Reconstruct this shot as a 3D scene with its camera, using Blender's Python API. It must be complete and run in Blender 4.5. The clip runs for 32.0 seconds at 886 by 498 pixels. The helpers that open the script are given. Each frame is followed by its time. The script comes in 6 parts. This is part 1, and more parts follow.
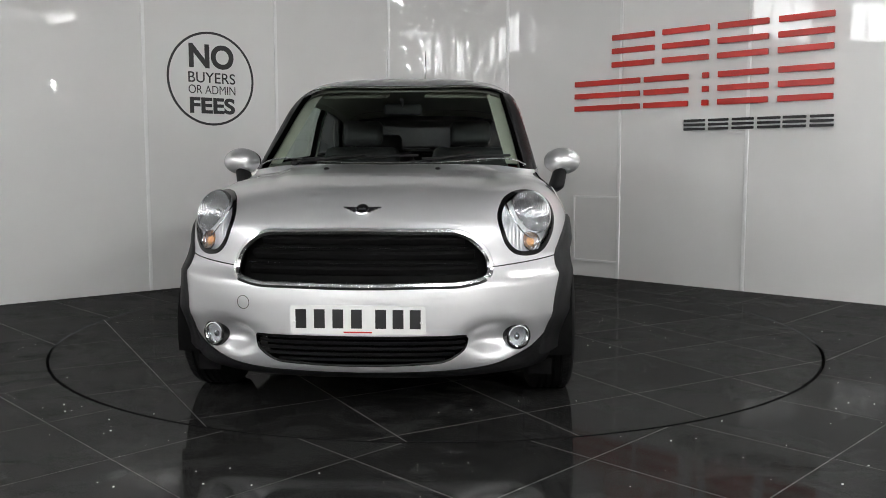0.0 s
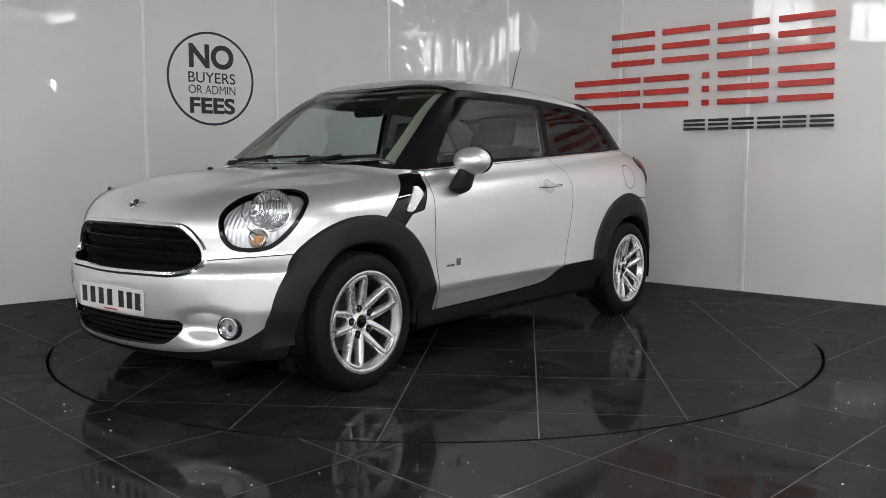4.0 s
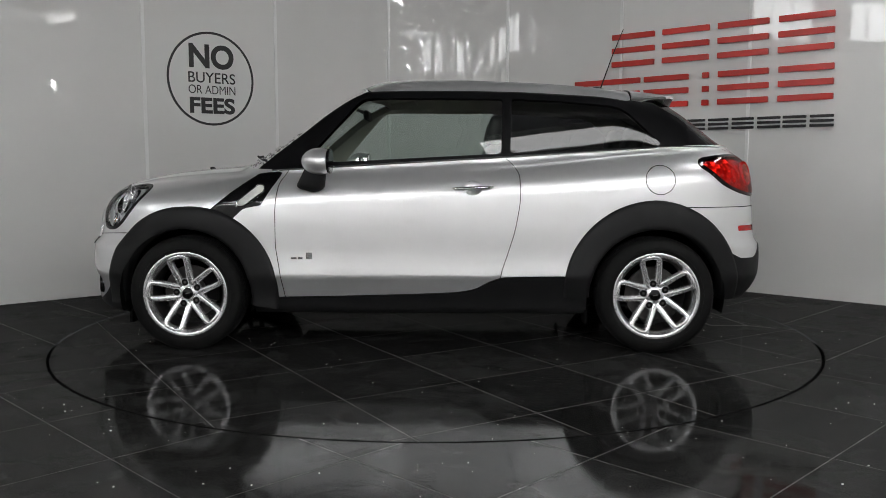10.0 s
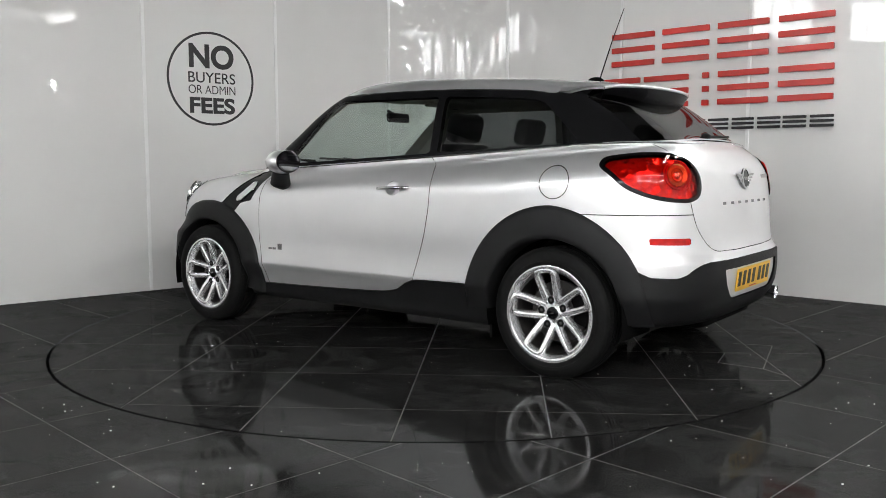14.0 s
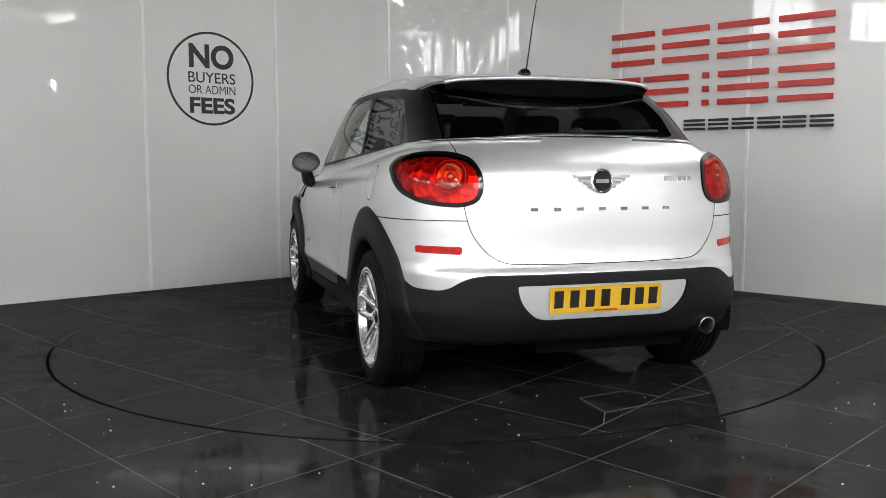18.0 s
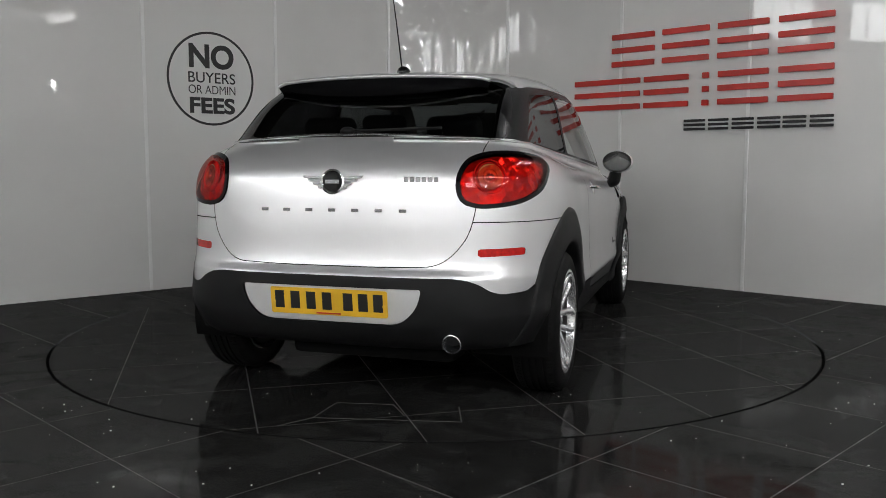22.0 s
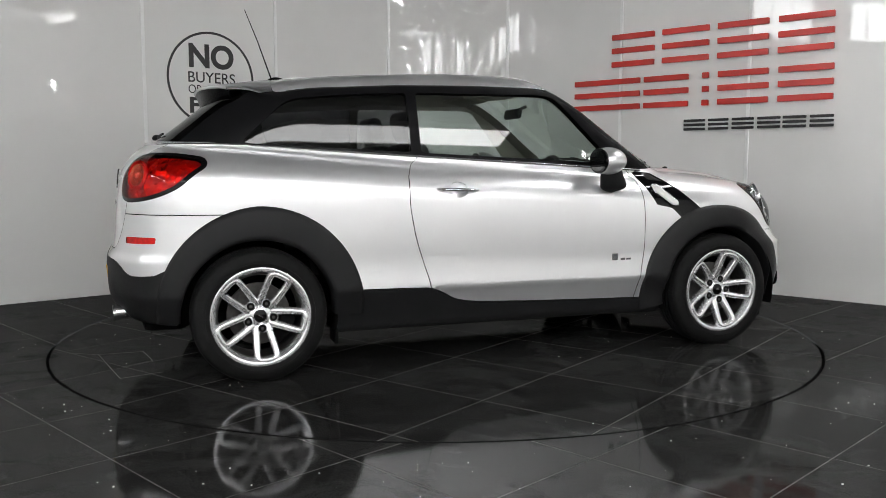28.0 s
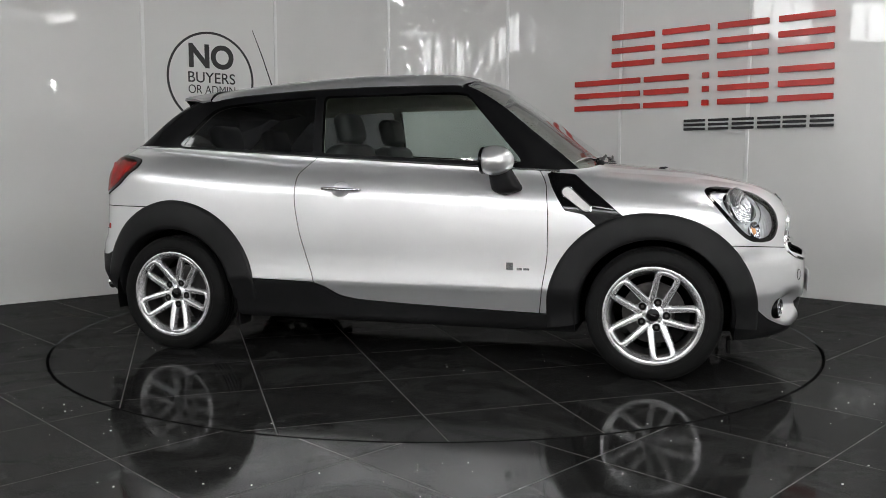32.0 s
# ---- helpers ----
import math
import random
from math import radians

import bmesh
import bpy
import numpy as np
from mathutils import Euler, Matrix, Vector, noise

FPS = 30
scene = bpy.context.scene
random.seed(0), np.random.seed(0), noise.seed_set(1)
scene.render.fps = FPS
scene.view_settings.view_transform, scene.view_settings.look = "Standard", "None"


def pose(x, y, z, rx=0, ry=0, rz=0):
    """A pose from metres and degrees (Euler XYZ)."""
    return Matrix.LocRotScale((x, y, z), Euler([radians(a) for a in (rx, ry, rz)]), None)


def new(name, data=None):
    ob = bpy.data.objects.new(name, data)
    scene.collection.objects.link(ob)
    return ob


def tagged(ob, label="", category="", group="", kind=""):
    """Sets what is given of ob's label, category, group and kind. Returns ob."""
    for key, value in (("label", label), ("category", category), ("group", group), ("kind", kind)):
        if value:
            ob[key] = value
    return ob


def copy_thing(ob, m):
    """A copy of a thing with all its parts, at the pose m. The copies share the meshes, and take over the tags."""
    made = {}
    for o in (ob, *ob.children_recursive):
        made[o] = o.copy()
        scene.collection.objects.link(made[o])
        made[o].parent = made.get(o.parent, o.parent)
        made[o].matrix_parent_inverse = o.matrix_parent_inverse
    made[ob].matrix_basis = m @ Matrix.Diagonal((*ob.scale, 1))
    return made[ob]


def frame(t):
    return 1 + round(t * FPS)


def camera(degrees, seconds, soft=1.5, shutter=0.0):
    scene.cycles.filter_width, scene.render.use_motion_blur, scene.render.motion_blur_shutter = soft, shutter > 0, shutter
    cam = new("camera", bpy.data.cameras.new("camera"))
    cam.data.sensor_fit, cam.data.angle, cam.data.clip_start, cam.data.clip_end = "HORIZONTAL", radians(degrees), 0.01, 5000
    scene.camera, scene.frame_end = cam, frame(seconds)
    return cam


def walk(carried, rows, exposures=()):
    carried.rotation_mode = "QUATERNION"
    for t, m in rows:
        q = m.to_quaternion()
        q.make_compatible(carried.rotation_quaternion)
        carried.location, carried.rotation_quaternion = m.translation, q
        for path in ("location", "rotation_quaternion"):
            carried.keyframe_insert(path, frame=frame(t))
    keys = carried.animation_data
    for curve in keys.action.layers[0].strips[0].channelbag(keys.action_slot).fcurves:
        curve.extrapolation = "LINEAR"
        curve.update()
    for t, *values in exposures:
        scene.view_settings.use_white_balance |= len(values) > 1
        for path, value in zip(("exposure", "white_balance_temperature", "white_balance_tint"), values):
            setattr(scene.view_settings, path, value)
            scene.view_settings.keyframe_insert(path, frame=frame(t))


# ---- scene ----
# The camera stands still beside the turntable, whose axis is the origin.
cam = camera(55.22, 32.0, soft=0.8)
EYE = (0.040, -5.325, 1.0286)
STAND = pose(*EYE, 90 - 5.632, 0, 0) @ pose(0, 0, 0, 0, 0, -0.04)
# the film brightens and darkens by itself as pale or dark sides of the car face it
GAIN = [(0, 0.24), (1, 0.0), (2, -0.32), (3, -0.05), (4.5, 0.18), (6, 0.28), (7, 0.13), (8, -0.2), (9, -0.3), (10, -0.23), (11, -0.07), (12, -0.02), (13, 0.18),
        (14, 0.46), (15.5, 0.62), (17, 0.58), (18, 0.28), (19, -0.07), (20, -0.22), (21, -0.27), (22, -0.32), (23, -0.27), (24, 0.08), (25, 0.28), (28, 0.23), (30, 0.08), (32, 0.08)]
walk(cam, [(0.0, STAND), (32.0, STAND)], exposures=GAIN)

# Light: a dim grey room, ceiling light panels further down.
world = bpy.data.worlds.new("showroom_dusk")
scene.world = world
world.use_nodes = True
world.node_tree.nodes["Background"].inputs[0].default_value = (0.9, 0.95, 1.0, 1)
world.node_tree.nodes["Background"].inputs[1].default_value = 0.05
PANEL_LIGHT, WINDOW_LIGHT = 47.0, 11.0


# ---- materials ----
def material(name, colour, rough=0.5, metal=0.0, coat=0.0, spread=0.06, scale=6.0, bump=0.0, fine=120.0, spec=0.5, rough_var=0.0):
    """A principled surface whose colour and gloss vary at a coarse and a fine scale."""
    m = bpy.data.materials.new(name)
    m.use_nodes = True
    n, k = m.node_tree.nodes, m.node_tree.links
    b = n["Principled BSDF"]
    b.inputs["Roughness"].default_value = rough
    b.inputs["Metallic"].default_value = metal
    b.inputs["Coat Weight"].default_value = coat
    b.inputs["Coat Roughness"].default_value = 0.03
    b.inputs["Specular IOR Level"].default_value = spec
    tc = n.new("ShaderNodeTexCoord")
    a = n.new("ShaderNodeTexNoise")
    a.inputs["Scale"].default_value = scale
    a.inputs["Detail"].default_value = 4
    k.new(tc.outputs["Object"], a.inputs["Vector"])
    f = n.new("ShaderNodeTexNoise")
    f.inputs["Scale"].default_value = fine
    k.new(tc.outputs["Object"], f.inputs["Vector"])
    mix = n.new("ShaderNodeMath")
    mix.operation = "MULTIPLY_ADD"
    mix.inputs[1].default_value = 0.35
    k.new(f.outputs["Fac"], mix.inputs[0])
    k.new(a.outputs["Fac"], mix.inputs[2])
    ramp = n.new("ShaderNodeValToRGB")
    lo = [max(0.0, c * (1 - spread)) for c in colour]
    hi = [min(1.0, c * (1 + spread)) for c in colour]
    ramp.color_ramp.elements[0].position, ramp.color_ramp.elements[1].position = 0.4, 0.95
    ramp.color_ramp.elements[0].color = (*lo, 1)
    ramp.color_ramp.elements[1].color = (*hi, 1)
    k.new(mix.outputs[0], ramp.inputs["Fac"])
    k.new(ramp.outputs["Color"], b.inputs["Base Color"])
    if rough_var:
        mr = n.new("ShaderNodeMapRange")
        mr.inputs["From Min"].default_value, mr.inputs["From Max"].default_value = 0.35, 0.95
        mr.inputs["To Min"].default_value, mr.inputs["To Max"].default_value = max(0, rough - rough_var), rough + rough_var
        k.new(mix.outputs[0], mr.inputs["Value"])
        k.new(mr.outputs[0], b.inputs["Roughness"])
    if bump:
        bp = n.new("ShaderNodeBump")
        bp.inputs["Strength"].default_value = 1.0
        bp.inputs["Distance"].default_value = bump
        k.new(f.outputs["Fac"], bp.inputs["Height"])
        k.new(bp.outputs[0], b.inputs["Normal"])
    return m


def glass_material(name, tint, gloss=1.0):
    """Thin window glass: tinted see-through with a fresnel reflection."""
    m = bpy.data.materials.new(name)
    m.use_nodes = True
    n, k = m.node_tree.nodes, m.node_tree.links
    n.remove(n["Principled BSDF"])
    tr = n.new("ShaderNodeBsdfTransparent")
    tr.inputs[0].default_value = (*tint, 1)
    gl = n.new("ShaderNodeBsdfGlossy")
    gl.inputs["Roughness"].default_value = 0.012
    gl.inputs[0].default_value = (gloss, gloss, gloss, 1)
    lw = n.new("ShaderNodeLayerWeight")
    lw.inputs["Blend"].default_value = 0.5
    pw = n.new("ShaderNodeMath")
    pw.operation = "POWER"
    pw.inputs[1].default_value = 5.0
    k.new(lw.outputs["Facing"], pw.inputs[0])
    fr = n.new("ShaderNodeMath")
    fr.operation = "MULTIPLY_ADD"
    fr.inputs[1].default_value, fr.inputs[2].default_value = 0.90, 0.055
    k.new(pw.outputs[0], fr.inputs[0])
    mix = n.new("ShaderNodeMixShader")
    k.new(fr.outputs[0], mix.inputs[0])
    k.new(tr.outputs[0], mix.inputs[1])
    k.new(gl.outputs[0], mix.inputs[2])
    k.new(mix.outputs[0], n["Material Output"].inputs[0])
    return m


def tile_material(name):
    """Polished black stone: dark body with fine flecks, a shine that dust keeps from rising at flat angles, smears in the polish."""
    m = bpy.data.materials.new(name)
    m.use_nodes = True
    n, k = m.node_tree.nodes, m.node_tree.links
    n.remove(n["Principled BSDF"])
    geo = n.new("ShaderNodeNewGeometry")
    big = n.new("ShaderNodeTexNoise")
    big.inputs["Scale"].default_value = 1.7
    big.inputs["Detail"].default_value = 5
    k.new(geo.outputs["Position"], big.inputs["Vector"])
    fine = n.new("ShaderNodeTexNoise")
    fine.inputs["Scale"].default_value = 160
    k.new(geo.outputs["Position"], fine.inputs["Vector"])
    info = n.new("ShaderNodeObjectInfo")
    ramp = n.new("ShaderNodeValToRGB")
    ramp.color_ramp.elements[0].position, ramp.color_ramp.elements[1].position = 0.35, 0.8
    ramp.color_ramp.elements[0].color = (TILE_DARK, TILE_DARK, TILE_DARK, 1)
    ramp.color_ramp.elements[1].color = (TILE_DARK * 2.4, TILE_DARK * 2.35, TILE_DARK * 2.2, 1)
    k.new(fine.outputs["Fac"], ramp.inputs["Fac"])
    vary = n.new("ShaderNodeMix")
    vary.data_type = "RGBA"
    vary.blend_type = "MULTIPLY"
    vary.inputs[0].default_value = 0.35
    k.new(ramp.outputs["Color"], vary.inputs[6])
    k.new(info.outputs["Random"], vary.inputs[7])
    smear = n.new("ShaderNodeTexNoise")
    smear.inputs["Scale"].default_value = 2.6
    smear.inputs["Detail"].default_value = 7
    smear.inputs["Distortion"].default_value = 1.4
    k.new(geo.outputs["Position"], smear.inputs["Vector"])
    dust = n.new("ShaderNodeMapRange")
    dust.inputs["From Min"].default_value, dust.inputs["From Max"].default_value = 0.38, 0.72
    dust.inputs["To Min"].default_value, dust.inputs["To Max"].default_value = 0.0, 0.013
    k.new(smear.outputs["Fac"], dust.inputs["Value"])
    dusty = n.new("ShaderNodeMix")
    dusty.data_type = "RGBA"
    dusty.blend_type = "ADD"
    dusty.inputs[0].default_value = 1.0
    k.new(vary.outputs[2], dusty.inputs[6])
    k.new(dust.outputs[0], dusty.inputs[7])
    diff = n.new("ShaderNodeBsdfDiffuse")
    k.new(dusty.outputs[2], diff.inputs["Color"])
    gl = n.new("ShaderNodeBsdfGlossy")
    rr = n.new("ShaderNodeMapRange")
    rr.inputs["From Min"].default_value, rr.inputs["From Max"].default_value = 0.42, 0.70
    rr.inputs["To Min"].default_value, rr.inputs["To Max"].default_value = 0.062, 0.112
    k.new(big.outputs["Fac"], rr.inputs["Value"])
    k.new(rr.outputs[0], gl.inputs["Roughness"])
    fr = n.new("ShaderNodeFresnel")
    fr.inputs["IOR"].default_value = 1.2
    low = n.new("ShaderNodeMath")
    low.operation = "MINIMUM"
    low.inputs[1].default_value = TILE_SHINE
    k.new(fr.outputs[0], low.inputs[0])
    mix = n.new("ShaderNodeMixShader")
    k.new(low.outputs[0], mix.inputs[0])
    k.new(diff.outputs[0], mix.inputs[1])
    k.new(gl.outputs[0], mix.inputs[2])
    k.new(mix.outputs[0], n["Material Output"].inputs[0])
    return m


TILE_DARK, TILE_SHINE = 0.0120, 0.078


def glow_material(name, colour, strength):
    m = bpy.data.materials.new(name)
    m.use_nodes = True
    b = m.node_tree.nodes["Principled BSDF"]
    b.inputs["Base Color"].default_value = (*colour, 1)
    b.inputs["Emission Color"].default_value = (*colour, 1)
    b.inputs["Emission Strength"].default_value = strength
    return m


SILVER = material("silver_metallic_paint", (0.85, 0.85, 0.86), rough=0.34, metal=0.74, coat=1.0, spread=0.04, scale=3, fine=900)
BLACK_PLASTIC = material("grained_black_plastic", (0.0095, 0.0095, 0.010), rough=0.52, spec=0.22, spread=0.2, scale=9, bump=0.0004, fine=700)
PILLAR_BLACK = material("black_pillar_panel", (0.006, 0.006, 0.0065), rough=0.25, spec=0.045, spread=0.15)
GLOSS_BLACK = material("gloss_black", (0.004, 0.004, 0.0045), rough=0.05, spec=0.30, spread=0.1)
DARK = material("dark_cavity", (0.004, 0.004, 0.004), rough=0.8, spec=0.06, spread=0.3, scale=14)
CHROME = material("chrome", (0.86, 0.87, 0.88), rough=0.20, metal=1.0, spread=0.03)
ALLOY = material("silver_alloy", (0.86, 0.86, 0.87), rough=0.25, metal=0.76, coat=0.3, spread=0.06, scale=12)
RUBBER = material("tyre_rubber", (0.0065, 0.0065, 0.0065), rough=0.65, spec=0.13, spread=0.25, scale=25, bump=0.0006, fine=260)
STEEL = material("brake_steel", (0.16, 0.15, 0.14), rough=0.45, metal=0.8, spread=0.3, scale=30)
BRAKE = material("dull_brake_steel", (0.055, 0.052, 0.05), rough=0.5, metal=0.6, spread=0.3, scale=30)
EMBLEM = material("dark_chrome_emblem", (0.50, 0.50, 0.51), rough=0.14, metal=1.0, spread=0.1, scale=80)
BADGE = material("satin_badge_chrome", (0.32, 0.32, 0.33), rough=0.25, metal=0.9, spread=0.1, scale=60)
GLASS = glass_material("clear_window_glass", (0.72, 0.78, 0.75))
TINTED = glass_material("tinted_window_glass", (0.155, 0.16, 0.165), 0.6)
REAR_TINT = glass_material("dark_rear_glass", (0.085, 0.087, 0.09), 0.7)
LENS = glass_material("clear_lamp_lens", (0.95, 0.96, 0.97), 0.55)
RED_LENS = glass_material("red_lamp_lens", (0.92, 0.34, 0.27), 0.5)
RED_PLASTIC = material("red_reflector", (0.55, 0.012, 0.010), rough=0.22, spec=0.3, spread=0.35, scale=40)
AMBER = material("amber_bulb", (0.86, 0.38, 0.15), rough=0.2, coat=0.5, spread=0.2, scale=30)
LAMP_CHROME = material("lamp_reflector_chrome", (0.90, 0.90, 0.91), rough=0.18, metal=0.95, spread=0.08, scale=60)
LAMP_SILVER = material("lamp_housing_silver", (0.84, 0.84, 0.85), rough=0.30, metal=0.75, spread=0.10, scale=40)
RED_BACK = material("red_lamp_housing", (0.62, 0.022, 0.014), rough=0.24, metal=0.7, spread=0.35, scale=22)


def facet(m, scale, depth):
    """Adds pressed facets to a lamp's reflector."""
    n, k = m.node_tree.nodes, m.node_tree.links
    tc = n.new("ShaderNodeTexCoord")
    v = n.new("ShaderNodeTexVoronoi")
    v.inputs["Scale"].default_value = scale
    k.new(tc.outputs["Object"], v.inputs["Vector"])
    bp = n.new("ShaderNodeBump")
    bp.inputs["Distance"].default_value = depth
    k.new(v.outputs["Distance"], bp.inputs["Height"])
    k.new(bp.outputs[0], n["Principled BSDF"].inputs["Normal"])


def flute(m, scale, depth):
    """Adds upright flutes to a lamp's reflector."""
    n, k = m.node_tree.nodes, m.node_tree.links
    tc = n.new("ShaderNodeTexCoord")
    w = n.new("ShaderNodeTexWave")
    w.bands_direction = "Y"
    w.inputs["Scale"].default_value = scale
    k.new(tc.outputs["Object"], w.inputs["Vector"])
    bp = n.new("ShaderNodeBump")
    bp.inputs["Distance"].default_value = depth
    k.new(w.outputs["Fac"], bp.inputs["Height"])
    k.new(bp.outputs[0], n["Principled BSDF"].inputs["Normal"])


facet(RED_BACK, 26, 0.010)
facet(AMBER, 90, 0.008)
flute(LAMP_CHROME, 34, 0.0035)
flute(LAMP_SILVER, 20, 0.0022)
AMBER_CLEAR = material("amber_bowl", (0.62, 0.20, 0.07), rough=0.14, metal=0.7, spread=0.3, scale=30, bump=0.003, fine=60)
REPEATER = material("white_repeater", (0.74, 0.74, 0.72), rough=0.15, coat=0.5, spread=0.08, scale=60)
# near-black base colour stands in for the dark hall a mirror would reflect
MIRROR = material("darkened_mirror_glass", (0.006, 0.006, 0.007), rough=0.015, spec=0.9, spread=0.0)
WALL_WHITE = material("glossy_white_panel", (0.775, 0.769, 0.754), rough=0.028, coat=0.0, spread=0.03, scale=1.2, fine=1.6, rough_var=0.016, bump=0.0016)
SEAM = material("white_joint_strip", (0.86, 0.86, 0.85), rough=0.3, spread=0.05)
TILE = tile_material("polished_black_tile")
GROUT = material("grey_grout", (0.095, 0.092, 0.088), rough=0.8, spread=0.3, scale=20)
# for an added, unseen floor strip that bounces light on to the car
BOUNCE_PALE = material("pale_bounce_floor", (0.46, 0.45, 0.43), rough=0.7, spread=0.2, scale=2.0, fine=40, bump=0.001)
CRUMB = material("pale_crumbs", (0.78, 0.77, 0.73), rough=0.8, spread=0.3)
SIGN_RED = material("red_acrylic", (0.50, 0.022, 0.014), rough=0.3, spread=0.08)
SIGN_BLACK = material("black_vinyl", (0.014, 0.014, 0.014), rough=0.45, spread=0.2)
CEILING = material("ceiling_board", (0.07, 0.07, 0.07), rough=0.9, spread=0.1)
ROOM_GREY = material("painted_blockwork", (0.70, 0.70, 0.69), rough=0.8, spread=0.1, scale=3)
LEATHER = material("black_leather", (0.020, 0.020, 0.021), rough=0.45, spread=0.2, scale=18, bump=0.0005, fine=400)
DASH = material("dashboard_plastic", (0.022, 0.022, 0.022), rough=0.6, spread=0.2, bump=0.0004, fine=500)
BEIGE = material("light_headliner", (0.46, 0.45, 0.38), rough=0.9, spread=0.06, fine=500)
PLATE_WHITE = material("white_plate", (0.80, 0.80, 0.78), rough=0.35, spread=0.03)
PLATE_YELLOW = material("yellow_plate", (0.80, 0.47, 0.03), rough=0.35, spread=0.04)
WHITE_PAINT = material("white_pearl_panel", (0.72, 0.72, 0.72), rough=0.3, metal=0.3, coat=0.6, spread=0.04)


# ---- mesh helpers ----
def mesh_object(name, verts, faces, mat, parent=None, label="", normals=None, smooth=True):
    me = bpy.data.meshes.new(name)
    me.from_pydata([tuple(map(float, v)) for v in verts], [], [tuple(int(i) for i in f) for f in faces])
    if smooth:
        me.shade_smooth()
    me.materials.append(mat)
    me.update()
    if normals is not None:
        me.normals_split_custom_set_from_vertices([tuple(map(float, v)) for v in normals])
    ob = new(name, me)
    ob.parent = parent
    if label:
        ob["label"] = label
    return ob


def part(name, bm, mat, parent=None, label="", sharp=35, bevel=0.0):
    """Links a bmesh as one mesh object under a thing or a part."""
    if bevel:
        edges = [e for e in bm.edges if len(e.link_faces) == 2 and e.calc_face_angle(0) > radians(40)]
        bmesh.ops.bevel(bm, geom=edges, offset=bevel, segments=2, affect="EDGES", profile=0.6)
    bmesh.ops.recalc_face_normals(bm, faces=bm.faces)
    me = bpy.data.meshes.new(name)
    bm.to_mesh(me)
    bm.free()
    me.shade_smooth()
    me.set_sharp_from_angle(angle=radians(sharp))
    me.materials.append(mat)
    ob = new(name, me)
    ob.parent = parent
    if label:
        ob["label"] = label
    return ob


def box(cx, cy, cz, sx, sy, sz, m=None, bm=None):
    bm = bm or bmesh.new()
    r = bmesh.ops.create_cube(bm, size=1.0, matrix=(m or Matrix()) @ Matrix.Translation((cx, cy, cz)) @ Matrix.Diagonal((sx, sy, sz, 1)))
    return bm


def lathe(profile, axis="y", steps=48, m=None, bm=None, close=False):
    """Turns (radius, along) pairs round an axis."""
    bm = bm or bmesh.new()
    rings = []
    for k in range(steps):
        a = 2 * math.pi * k / steps
        c, s = math.cos(a), math.sin(a)
        ring = []
        for r, h in profile:
            p = {"y": (r * c, h, r * s), "x": (h, r * c, r * s), "z": (r * c, r * s, h)}[axis]
            ring.append(bm.verts.new((m @ Vector(p)) if m else p))
        rings.append(ring)
    n = len(profile)
    for k in range(steps):
        a, b = rings[k], rings[(k + 1) % steps]
        for i in range(n if close else n - 1):
            j = (i + 1) % n
            bm.faces.new((a[i], a[j], b[j], b[i]))
    if not close:
        for i in (0, n - 1):
            if profile[i][0] > 1e-5:
                bm.faces.new([r[i] for r in rings])
    bmesh.ops.remove_doubles(bm, verts=bm.verts, dist=1e-5)
    return bm


def tube(points, radius, sides=10, bm=None, closed=False, flat=1.0):
    """A round bar along a line of points."""
    bm = bm or bmesh.new()
    pts = [Vector(p) for p in points]
    rings = []
    n = len(pts)
    for i, p in enumerate(pts):
        a = pts[(i - 1) % n] if closed or i else pts[0]
        b = pts[(i + 1) % n] if closed or i < n - 1 else pts[-1]
        d = (b - a).normalized()
        side = d.cross(Vector((0, 0, 1)))
        if side.length < 1e-3:
            side = d.cross(Vector((0, 1, 0)))
        side.normalize()
        up = side.cross(d)
        r = radius(i / max(1, n - 1)) if callable(radius) else radius
        rings.append([bm.verts.new(p + (side * math.cos(t) + up * math.sin(t) * flat) * r) for t in (2 * math.pi * k / sides for k in range(sides))])
    for i in range(n if closed else n - 1):
        a, b = rings[i], rings[(i + 1) % n]
        for k in range(sides):
            bm.faces.new((a[k], a[(k + 1) % sides], b[(k + 1) % sides], b[k]))
    if not closed:
        bm.faces.new(rings[0])
        bm.faces.new(rings[-1])
    return bm


def prism(outline, thick, m=None, bm=None):
    """A flat outline in x, y, given thickness along z."""
    bm = bm or bmesh.new()
    m = m or Matrix()
    lo = [bm.verts.new(m @ Vector((x, y, 0))) for x, y in outline]
    hi = [bm.verts.new(m @ Vector((x, y, thick))) for x, y in outline]
    bm.faces.new(lo[::-1])
    bm.faces.new(hi)
    n = len(lo)
    for i in range(n):
        bm.faces.new((lo[i], lo[(i + 1) % n], hi[(i + 1) % n], hi[i]))
    return bm


def ellipsoid(cx, cy, cz, rx, ry, rz, m=None, bm=None, seg=24):
    bm = bm or bmesh.new()
    bmesh.ops.create_uvsphere(bm, u_segments=seg, v_segments=seg // 2, radius=1.0,
                              matrix=(m or Matrix()) @ Matrix.Translation((cx, cy, cz)) @ Matrix.Diagonal((rx, ry, rz, 1)))
    return bm


def empty(name, label, category, **tags):
    return tagged(new(name), label, category, **tags)


# ---- the room ----
C45 = math.sqrt(0.5)
TURN_R = 2.256
PITCH = 0.6


def wall_plan():
    """The wall's line: two straight runs and a rounded corner between them."""
    c0, c1, corner = Vector((-1.05, 2.75)), Vector((1.23, 2.682)), Vector((0.08, 3.707))
    pts = [(-8.0, -3.134), (c0.x, c0.y)]
    for k in range(1, 24):
        t = k / 24
        p = c0 * (1 - t) ** 2 + corner * 2 * t * (1 - t) + c1 * t * t
        pts.append((p.x, p.y))
    pts += [(c1.x, c1.y), (7.9, -3.27)]
    return pts


